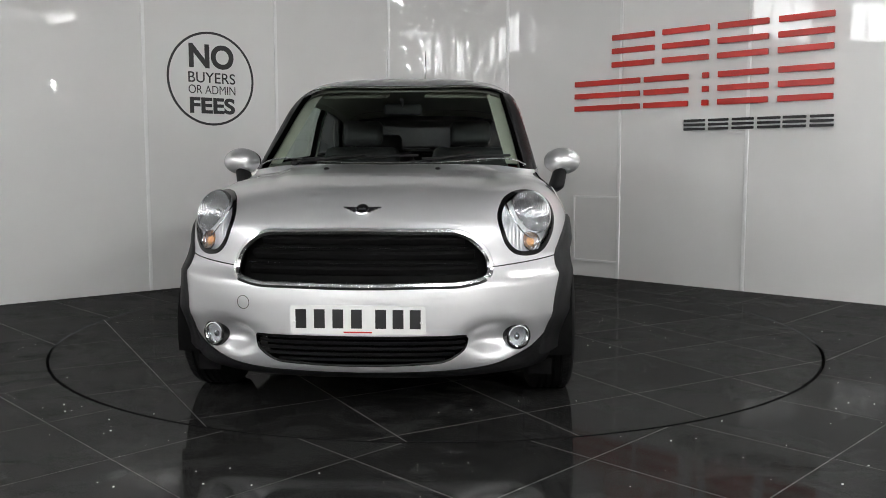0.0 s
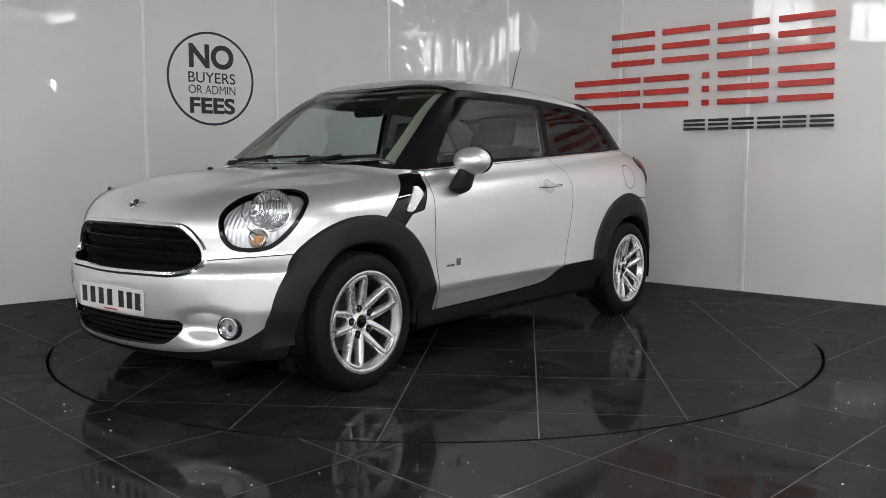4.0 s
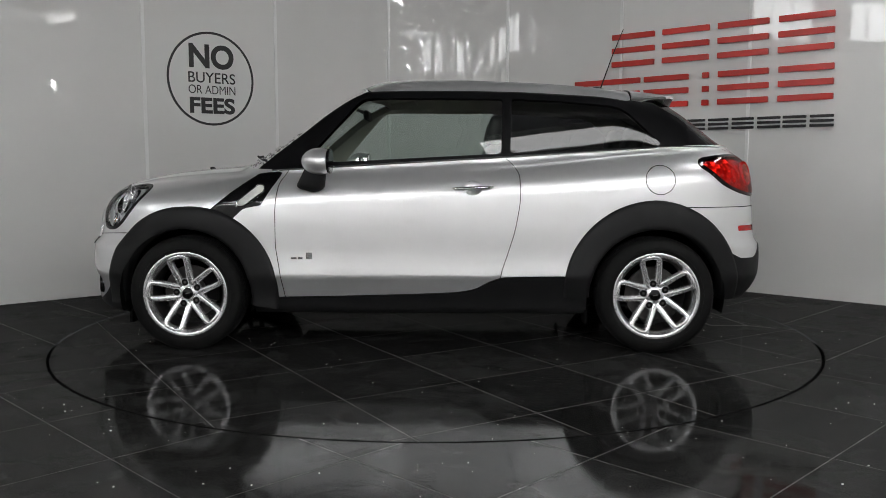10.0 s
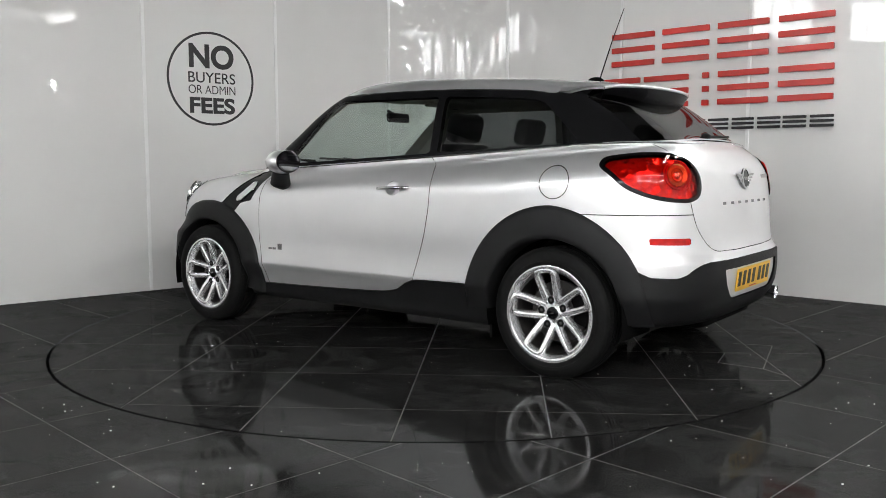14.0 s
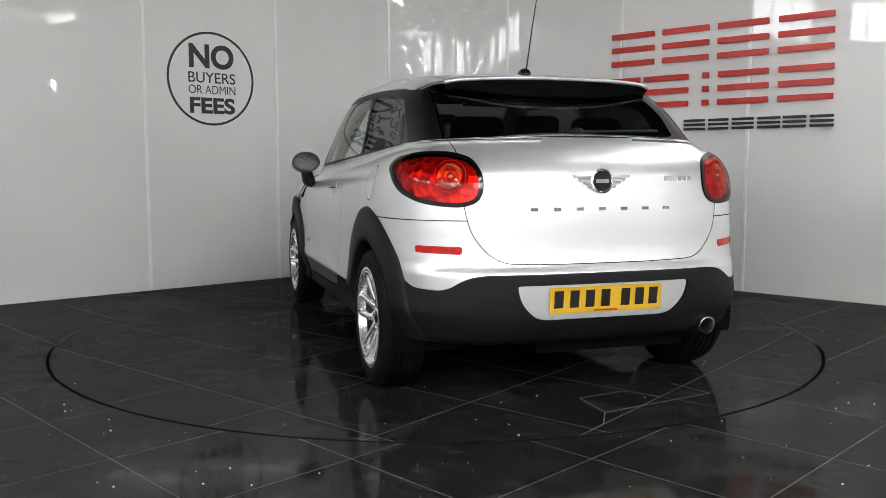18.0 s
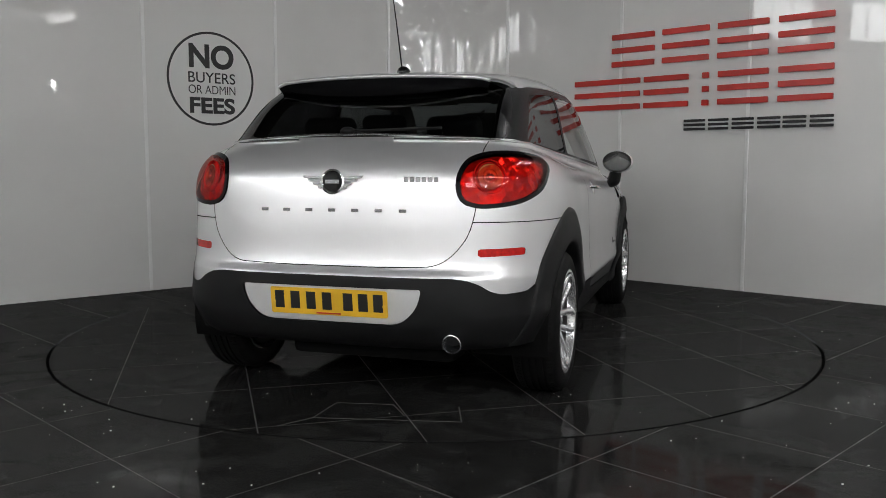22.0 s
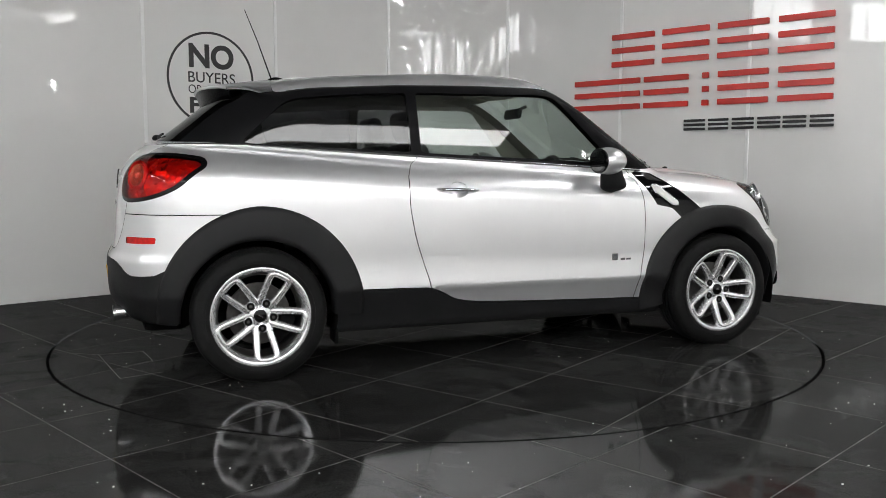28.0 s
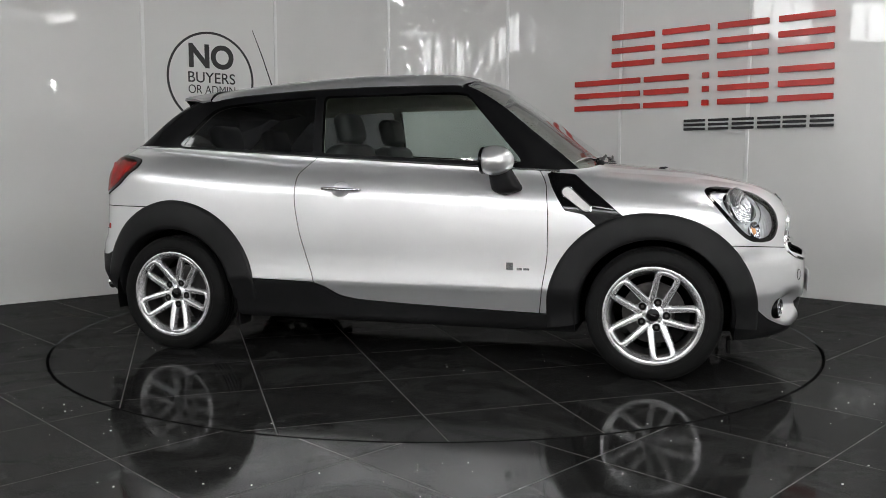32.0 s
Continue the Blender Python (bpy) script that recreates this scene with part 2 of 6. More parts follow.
def plan_at(pts, s):
    """Point and heading at a length along the plan."""
    for (x0, y0), (x1, y1) in zip(pts, pts[1:]):
        d = math.hypot(x1 - x0, y1 - y0)
        if s <= d:
            return Vector((x0 + (x1 - x0) * s / d, y0 + (y1 - y0) * s / d, 0)), math.atan2(y1 - y0, x1 - x0)
        s -= d
    return Vector((*pts[-1], 0)), math.atan2(pts[-1][1] - pts[-2][1], pts[-1][0] - pts[-2][0])


PLAN = wall_plan()
LEFT_RUN = math.hypot(PLAN[1][0] - PLAN[0][0], PLAN[1][1] - PLAN[0][1])
ARC = sum(math.dist(a, b) for a, b in zip(PLAN[1:-1], PLAN[2:-1]))
RIGHT0 = LEFT_RUN + ARC
TOTAL = RIGHT0 + math.dist(PLAN[-2], PLAN[-1])
WALL_H = 3.6


def build_wall():
    wall = tagged(new("wall_back"), "curved glossy white panelled showroom wall", "wall", kind="structure")
    seam_l = LEFT_RUN - 1.737
    marks = [seam_l - 1.2 * k for k in range(5, -1, -1)] + [seam_l + 1.2 * k for k in (1, 2, 3)] + [RIGHT0 + 0.53, RIGHT0 + 1.69, RIGHT0 + 2.85, RIGHT0 + 4.0, RIGHT0 + 5.2]
    marks = [0.0] + [m for m in marks if 0.2 < m < TOTAL - 0.2] + [TOTAL]
    marks = [m for i, m in enumerate(marks) if i == 0 or m - marks[i - 1] > 0.35]
    for s0, s1 in zip(marks, marks[1:]):
        n = max(2, int((s1 - s0) / 0.1)) if s1 > LEFT_RUN and s0 < RIGHT0 else 1
        vs, fs, ns = [], [], []
        for k in range(n + 1):
            p, h = plan_at(PLAN, s0 + 0.002 + (s1 - s0 - 0.004) * k / n)
            inward = Vector((math.sin(h), -math.cos(h), 0))
            for z, off in ((0.0, 0), (WALL_H, 0), (WALL_H, -0.03), (0.0, -0.03)):
                vs.append(p + inward * off + Vector((0, 0, z)))
        for k in range(n):
            for i in range(4):
                j = (i + 1) % 4
                fs.append((4 * k + i, 4 * k + j, 4 * k + 4 + j, 4 * k + 4 + i))
        fs += [(0, 3, 2, 1), (4 * n, 4 * n + 1, 4 * n + 2, 4 * n + 3)]
        ob = mesh_object("panel", vs, fs, WALL_WHITE, wall)
        ob.data.set_sharp_from_angle(angle=radians(30))
    for s in marks[1:-1]:
        p, h = plan_at(PLAN, s)
        m = Matrix.Translation(p) @ Matrix.Rotation(h, 4, "Z")
        part("joint_strip", box(0, -0.002, WALL_H / 2, 0.028, 0.012, WALL_H, m), SEAM, wall, bevel=0.003)
    return wall


def build_room():
    build_wall()
    # plain grey hall round the rest
    hall = tagged(new("wall_hall"), "plain grey painted hall walls behind the camera", "wall", kind="structure")
    for cx, cy, sx, sy in ((-8.0, -6.6, 0.2, 7.2), (8.0, -6.6, 0.2, 7.2), (0, -10.1, 16.2, 0.2), (0, 4.2, 16.2, 0.2), (-8.0, 0.6, 0.2, 7.4), (8.0, 0.6, 0.2, 7.4)):
        part("wall_section", box(cx, cy, 2.25, sx, sy, 4.5), ROOM_GREY, hall)
    tagged(part("ceiling", box(0, -4, 4.55, 16.4, 16.6, 0.1), CEILING), "dark grey board ceiling of the hall", "ceiling", kind="structure")


def build_lights():
    """Twin tube lights under the ceiling, two of them added to brighten the right wall, a long diffuser panel over the
    camera and small lamps on the hall's side wall.
    """
    base = None
    tube_glow = glow_material("light_tube", (0.99, 0.99, 1.0), PANEL_LIGHT)
    spots = [(x, y, z) for y, z in ((-9.2, 3.42), (-8.0, 3.50), (-6.8, 3.72)) for x in (-5.4, -3.4, -1.2, 1.0, 3.1, 5.4)]
    # two extra fittings with no known source, added to brighten the right wall
    spots += [(x, y, 3.72) for x, y in ((2.9, -1.4), (3.6, -0.2))]
    rng = random.Random(5)
    places = [pose(x + rng.uniform(-0.25, 0.25), y + rng.uniform(-0.2, 0.2), z, 0, 0, 90 + rng.uniform(-5, 5)) for x, y, z in spots]
    for m in places:
        if base is None:
            base = empty("ceiling_light", "long white twin tube light under the ceiling", "ceiling light", group="ceiling lights")
            part("housing", box(0, 0, 0.035, 1.56, 0.20, 0.05), SEAM, base, bevel=0.008)
            for o in (-0.055, 0.055):
                part("tube", tube([(-0.74, o, -0.012), (0.74, o, -0.012)], 0.019, 12), tube_glow, base, "glowing white tube")
            for sx in (-0.755, 0.755):
                part("end_cap", box(sx, 0, -0.006, 0.03, 0.18, 0.05), SEAM, base)
            for sx in (-0.6, 0.6):
                part("hanger", tube([(sx, 0, 0.06), (sx, 0, 1.0)], 0.006, 6), STEEL, base)
            base.matrix_basis = m
        else:
            copy_thing(base, m)
    bank = empty("light_panel", "long white diffuser light panel under the ceiling", "ceiling light")
    bank.matrix_basis = pose(2.35, -5.52, 3.74, 0, 0, 16)
    part("diffuser", box(0, 0, 0, 4.1, 0.46, 0.02), glow_material("diffuser_glow", (1.0, 1.0, 1.0), 9.0), bank, "evenly glowing white diffuser")
    for cx, cy, sx, sy in ((0, -0.245, 4.16, 0.03), (0, 0.245, 4.16, 0.03), (-2.065, 0, 0.03, 0.46), (2.065, 0, 0.03, 0.46)):
        part("frame_bar", box(cx, cy, 0.01, sx, sy, 0.06), SEAM, bank)
    for sx in (-1.5, 1.5):
        part("hanger", tube([(sx, 0, 0.01), (sx, 0, 0.76)], 0.006, 6), STEEL, bank)
    short = empty("twin_lamp", "short twin lamp hanging under the ceiling", "ceiling light")
    short.matrix_basis = pose(5.6, -4.3, 3.72, 0, 0, 118)
    part("housing", box(0, 0, 0.05, 0.60, 0.30, 0.05), SEAM, short, bevel=0.008)
    for o in (-0.10, 0.10):
        part("tube", tube([(-0.26, o, 0.0), (0.26, o, 0.0)], 0.045, 14), glow_material("short_tube_glow", (1.0, 1.0, 0.99), 14.0), short, "glowing white tube")
    part("hanger", tube([(0, 0, 0.07), (0, 0, 0.78)], 0.012, 8), STEEL, short)
    lamp = None
    for y, z in ((-0.7, 2.33), (-1.6, 3.1), (-6.1, 2.76)):
        m = pose(7.895, y, z)
        if lamp is None:
            lamp = empty("bulkhead_lamp", "small round white bulkhead lamp on the hall wall", "wall lamp", group="bulkhead lamps")
            part("backplate", lathe([(0.0, 0.0), (0.13, 0.0), (0.13, -0.03), (0.0, -0.03)], "x", 28), SEAM, lamp)
            part("globe", ellipsoid(-0.03, 0, 0, 0.05, 0.045, 0.10, seg=20), glow_material("lamp_globe", (1.0, 0.98, 0.94), 60.0), lamp, "glowing white globe")
            lamp.matrix_basis = m
        else:
            copy_thing(lamp, m)


def build_windows():
    """High windows in the hall's walls, three bright panes in each."""
    sky = glow_material("window_daylight", (0.97, 0.99, 1.0), WINDOW_LIGHT)
    places = [pose(x, -9.995, 3.80, 90, 0, 180) for x in (-2.9, 0.95, 2.9)] + [pose(-7.895, y, 4.0, 90, 0, 90) for y in (-8.3, -6.3, -4.2)]
    for k, m in enumerate(places):
        window = tagged(new("window_%d" % (k + 1)), "high white-framed hall window with three bright panes", "window", kind="structure")
        for cx in (-0.42, 0.0, 0.42):
            part("pane", box(cx, 0, 0.012, 0.36, 0.80, 0.008, m), sky, window, "bright daylit pane")
        for cx in (-0.63, -0.21, 0.21, 0.63):
            part("window_frame", box(cx, 0, 0.02, 0.06, 0.80, 0.04, m), SEAM, window)
        for cy in (-0.43, 0.43):
            part("window_frame", box(0, cy, 0.02, 1.32, 0.06, 0.04, m), SEAM, window)
        part("window_sill", box(0, -0.475, 0.05, 1.40, 0.03, 0.10, m), SEAM, window)


def clip_poly(poly, keep):
    """Cuts a plan polygon by a half plane a*x + b*y <= c."""
    a, b, c = keep
    out = []
    for i, p in enumerate(poly):
        q = poly[(i + 1) % len(poly)]
        dp, dq = a * p[0] + b * p[1] - c, a * q[0] + b * q[1] - c
        if dp <= 0:
            out.append(p)
        if (dp < 0 < dq) or (dq < 0 < dp):
            t = dp / (dp - dq)
            out.append((p[0] + (q[0] - p[0]) * t, p[1] + (q[1] - p[1]) * t))
    return out


def disc_clip(poly, radius, inside, steps=96):
    """Part of a small convex polygon inside a disc (convex), or outside it (fan of pieces)."""
    if inside:
        for k in range(steps):
            t = 2 * math.pi * k / steps
            if poly:
                poly = clip_poly(poly, (math.cos(t), math.sin(t), radius))
        return [poly] if len(poly) > 2 else []
    out, rest = [], poly
    for k in range(steps):
        if not rest or len(rest) < 3:
            break
        t = 2 * math.pi * k / steps
        a, b = math.cos(t), math.sin(t)
        piece = clip_poly(rest, (-a, -b, -radius))
        rest = clip_poly(rest, (a, b, radius))
        if len(piece) > 2:
            out.append(piece)
    return out


def tile_mesh(pieces, z0, z1):
    bm = bmesh.new()
    cache = {}

    def vert(x, y, z):
        key = (round(x, 4), round(y, 4), round(z, 4))
        if key not in cache:
            cache[key] = bm.verts.new((x, y, z))
        return cache[key]
    for poly in pieces:
        clean = [p for i, p in enumerate(poly) if math.dist(p, poly[i - 1]) > 2e-4]
        if len(clean) < 3:
            continue
        top = [vert(x, y, z1) for x, y in clean]
        if len(set(top)) < 3:
            continue
        try:
            bm.faces.new(top)
        except ValueError:
            continue
    geom = bmesh.ops.extrude_edge_only(bm, edges=[e for e in bm.edges if len(e.link_faces) == 1])
    for v in geom["geom"]:
        if isinstance(v, bmesh.types.BMVert):
            v.co.z = z0
    return bm


def build_floor():
    """Square black tiles laid at 45 degrees round the turntable's rim."""
    floor = tagged(new("floor"), "polished black stone tiles with thin grey joints", "floor", kind="structure")
    bed = bmesh.new()
    hole = [bed.verts.new((2.261 * math.cos(2 * math.pi * k / 96), 2.261 * math.sin(2 * math.pi * k / 96), -0.0006)) for k in range(96)]
    far = [bed.verts.new((14 * math.cos(2 * math.pi * k / 96), 14 * math.sin(2 * math.pi * k / 96), -0.0006)) for k in range(96)]
    for k in range(96):
        bed.faces.new((hole[k], far[k], far[(k + 1) % 96], hole[(k + 1) % 96]))
    part("joint_bed", bed, GROUT, floor)
    part("turntable_slot", lathe([(TURN_R - 0.06, -0.06), (TURN_R + 0.06, -0.06), (TURN_R + 0.06, -0.05), (TURN_R - 0.06, -0.05)], "z", 96, close=True), DARK, floor)
    # added out of view: throws light up at the car's lower sides
    part("bounce_strip", box(0, -7.45, -0.0505, 16.0, 5.1, 0.1), BOUNCE_PALE, floor, "unseen pale floor strip added behind the camera to bounce light")
    u0, v0 = 2.99 * C45, -2.71 * C45
    g = 0.0028
    rest = []
    for i in range(-22, 18):
        for j in range(-22, 18):
            ua, va = u0 + i * PITCH + g, v0 + j * PITCH + g
            ub, vb = ua + PITCH - 2 * g, va + PITCH - 2 * g
            quad = [(ua, va), (ub, va), (ub, vb), (ua, vb)]
            poly = [((u + v) * C45, (v - u) * C45) for u, v in quad]
            cx, cy = sum(p[0] for p in poly) / 4, sum(p[1] for p in poly) / 4
            r = math.hypot(cx, cy)
            if r < TURN_R - 0.45 or r > 9 or cy > 4.1 or cy < -5.5:
                continue
            poly = clip_poly(poly, (0, -1, 4.898))
            if len(poly) < 3:
                continue
            pieces = [poly] if r > TURN_R + 0.45 else disc_clip(poly, TURN_R + 0.003, False)
            if not pieces:
                continue
            if r < 4.6 and cy < 2.9:
                part("tile", tile_mesh(pieces, -0.002, 0.0), TILE, floor)
            else:
                rest += pieces
    if rest:
        tagged(part("tile_field", tile_mesh(rest, -0.002, 0.0), TILE, floor), kind="stuff")
    return floor


TURN_TILE = (0.003, 0.012, 33.2)  # offset and turn of the disc's own joints


def build_turntable():
    table = empty("turntable", "round rotating floor disc tiled in polished black stone", "turntable")
    bed = lathe([(0.0005, -0.03), (TURN_R - 0.014, -0.03), (TURN_R - 0.014, -0.0006), (0.0005, -0.0006)], "z", 96)
    part("bed", bed, GROUT, table)
    part("edge_ring", lathe([(TURN_R - 0.0138, -0.03), (TURN_R - 0.0110, -0.03), (TURN_R - 0.0110, -0.0004), (TURN_R - 0.0138, -0.0004)], "z", 96, close=True), DARK, table, "dark rim of the disc")
    ou, ov, turn = TURN_TILE
    g = 0.0028
    ca, sa = math.cos(radians(turn)), math.sin(radians(turn))
    for i in range(-5, 5):
        for j in range(-5, 5):
            ua, va = ou + i * 0.604 + g, ov + j * 0.604 + g
            ub, vb = ua + 0.604 - 2 * g, va + 0.604 - 2 * g
            quad = [(ua, va), (ub, va), (ub, vb), (ua, vb)]
            poly = [(ca * u - sa * v, sa * u + ca * v) for u, v in quad]
            for piece in disc_clip(poly, TURN_R - 0.014, True):
                part("tile", tile_mesh([piece], -0.0012, 0.0), TILE, table)
    # pale lines of an old cover let into the disc
    bm = bmesh.new()
    lines = ((-1.765, -0.120), (-1.996, -0.121), (-2.141, -0.035)), ((-1.996, -0.121), (-1.869, -0.719), (-1.669, -0.648)), ((-1.765, -0.120), (-1.717, -0.366), (-1.861, -0.472))
    for line in lines:
        for (x0, y0), (x1, y1) in zip(line, line[1:]):
            d = math.hypot(x1 - x0, y1 - y0)
            box(d / 2, 0, 0.0004, d, 0.005, 0.0008, pose(x0, y0, 0, 0, 0, math.degrees(math.atan2(y1 - y0, x1 - x0))), bm)
    part("cover_line", bm, GROUT, table, "pale joint line of a cover")
    return table
# ---- the car's skin, as one smooth solid whose surface is then cut into panels ----
# car space: x forward, y to the car's left, z up, origin on the ground midway between the axles
HUB_X, HUB_Z, TYRE_R = 1.298, 0.318, 0.322


def curve(x, table):
    """A smooth line through (x, value) pairs in rising order of x."""
    t = np.array(table, float)
    xs, ys = t[:, 0], t[:, 1]
    d = np.diff(ys) / np.diff(xs)
    m = np.concatenate([[d[0]], np.where(d[:-1] * d[1:] > 0, 2 * d[:-1] * d[1:] / (d[:-1] + d[1:] + 1e-12), 0), [d[-1]]])
    x = np.asarray(x, float)
    i = np.clip(np.searchsorted(xs, x) - 1, 0, len(xs) - 2)
    h = xs[i + 1] - xs[i]
    s = np.clip((x - xs[i]) / h, 0, 1)
    return ((1 + 2 * s) * (1 - s) ** 2 * ys[i] + s * (1 - s) ** 2 * h * m[i] + s * s * (3 - 2 * s) * ys[i + 1] + s * s * (s - 1) * h * m[i + 1])


def smax(a, b, k):
    h = np.maximum(k - np.abs(a - b), 0) / k
    return np.maximum(a, b) + h * h * k * 0.25


def smin(a, b, k):
    return -smax(-a, -b, k)


def belt_z(x):
    return 1.005 + (0.83 - x) * 0.057


HALF_WIDTH = [(-2.0, 0.845), (-1.7, 0.862), (-1.3, 0.872), (-0.8, 0.862), (-0.2, 0.854), (0.4, 0.854), (0.8, 0.856), (1.3, 0.862), (1.6, 0.858), (2.1, 0.83)]
TUMBLE = [(-0.95, 0.0), (-0.30, 0.0), (-0.2, -0.003), (-0.1, -0.013), (0.0, -0.050), (0.12, -0.12)]
FLANK = [(0.10, -0.085), (0.20, -0.058), (0.28, -0.040), (0.345, -0.020), (0.39, -0.003), (0.41, 0.007), (0.425, 0.010), (0.45, 0.008), (0.50, 0.0045), (0.56, 0.003), (0.68, 0.004), (0.80, 0.002), (0.95, 0.0)]
NOSE = [(0.10, 1.90), (0.19, 1.985), (0.26, 2.030), (0.36, 2.045), (0.50, 2.047), (0.555, 2.043), (0.585, 2.028), (0.61, 2.004), (0.635, 1.994), (0.78, 1.975), (0.88, 1.955), (1.0, 1.93), (1.2, 1.9)]
TAIL = [(0.15, 1.80), (0.27, 1.91), (0.40, 1.985), (0.50, 1.994), (0.575, 1.990), (0.62, 1.966), (0.68, 1.955), (0.80, 1.945), (0.95, 1.925), (1.05, 1.895), (1.15, 1.84), (1.3, 1.74)]
BONNET = [(-2.1, 1.10), (-1.9, 1.13), (-1.7, 1.165), (-0.5, 1.10), (0.5, 1.06), (0.95, 1.035), (1.1, 1.020), (1.3, 1.003), (1.5, 0.981), (1.7, 0.947), (1.8, 0.922), (1.9, 0.885), (1.98, 0.83), (2.1, 0.72)]
ROOF = [(-1.8, 1.387), (-1.6, 1.421), (-1.45, 1.445), (-1.2, 1.478), (-0.85, 1.512), (-0.5, 1.533), (-0.2, 1.543), (0.0, 1.543), (0.2, 1.537), (0.36, 1.519), (0.5, 1.484), (0.8, 1.385)]
SCREEN = [(0.9, 1.210), (1.03, 1.032), (1.25, 0.717), (1.47, 0.440), (1.6, 0.285)]
BACKLIGHT = [(0.9, 1.78), (1.05, 1.80), (1.12, 1.785), (1.17, 1.718), (1.30, 1.552), (1.42, 1.420), (1.6, 1.23)]
GREEN_W = [(-1.9, 0.593), (-1.5, 0.684), (-1.2, 0.704), (-0.8, 0.715), (-0.4, 0.728), (0.2, 0.743), (0.6, 0.751), (0.8, 0.746), (1.2, 0.721)]


def side_y(x, z):
    return curve(x, HALF_WIDTH) + curve(z - belt_z(x), TUMBLE) + curve(z, FLANK)


def lower_body(x, y, z):
    ys = np.maximum(side_y(x, z), 0.2)
    xf, xr = curve(z, NOSE), -curve(z, TAIL)
    low_k = np.clip((0.66 - z) / 0.08, 0, 1)
    turn = 1.13 + 0.25 * low_k
    a = np.maximum(x - turn, 0) / (xf - turn)
    b = np.maximum(-1.2 - x, 0) / (-1.2 - xr)
    nf, nr = 2.7 - 0.2 * low_k, 3.7
    q = np.abs(y) / ys
    front = (a ** nf + q ** nf) ** (1 / nf)
    rear = (b ** nr + q ** nr) ** (1 / nr)
    plan = (np.where(x > 0, front, rear) - 1) * 0.82
    # the bonnet's raised middle, with a soft step along each side
    lift = np.clip((0.53 - 0.17 * (x - 1.0) - np.abs(y)) / 0.09 + 0.5, 0, 1)
    lift = 0.013 * lift * lift * (3 - 2 * lift) * np.clip((x - 0.9) / 0.15, 0, 1) * np.clip((1.88 - x) / 0.4, 0, 1)
    top = z - (curve(x, BONNET) + lift - 0.075 * (np.abs(y) / 0.8) ** 2.6)
    low = np.where(x > 1.4, 0.19, np.where(x < -1.5, 0.275, 0.200)) - z
    return smax(smax(plan, top, 0.15), low, 0.05)


def greenhouse(x, y, z):
    w = curve(x, GREEN_W) - 0.215 * (z - belt_z(x)) - 0.21 * np.maximum(z - 1.3, 0) ** 1.5
    w = np.maximum(w, 0.1)
    q = np.abs(y) / w
    xw, xr = curve(z, SCREEN), -curve(z, BACKLIGHT)
    a = np.maximum(x - (xw - 0.75), 0) / 0.75
    b = np.maximum((xr + 0.75) - x, 0) / 0.75
    n, nf = 6.1, 5.2
    front, rear = (a ** nf + q ** nf) ** (1 / nf), (b ** n + q ** n) ** (1 / n)
    plan = (np.where(x > -0.3, front, rear) - 1) * 0.62
    top = z - (curve(x, ROOF) - 0.038 * (np.abs(y) / 0.6) ** 2.4)
    return smax(smax(plan, top, 0.145), 0.93 - z, 0.03)


def pocket(x, y, z, c, r, depth):
    """A rounded hollow: an ellipsoid to be taken away."""
    d = np.sqrt(((x - c[0]) / r[0]) ** 2 + ((np.abs(y) - c[1]) / r[1]) ** 2 + ((z - c[2]) / r[2]) ** 2)
    return (1 - d) * min(r) * depth


def skin(x, y, z):
    f = smin(lower_body(x, y, z), greenhouse(x, y, z), 0.02)
    # fog lamp hollows beside the lower grille
    f = smax(f, pocket(x, y, z, (1.985, 0.590, 0.343), (0.115, 0.165, 0.072), 1.0), 0.045)
    return f


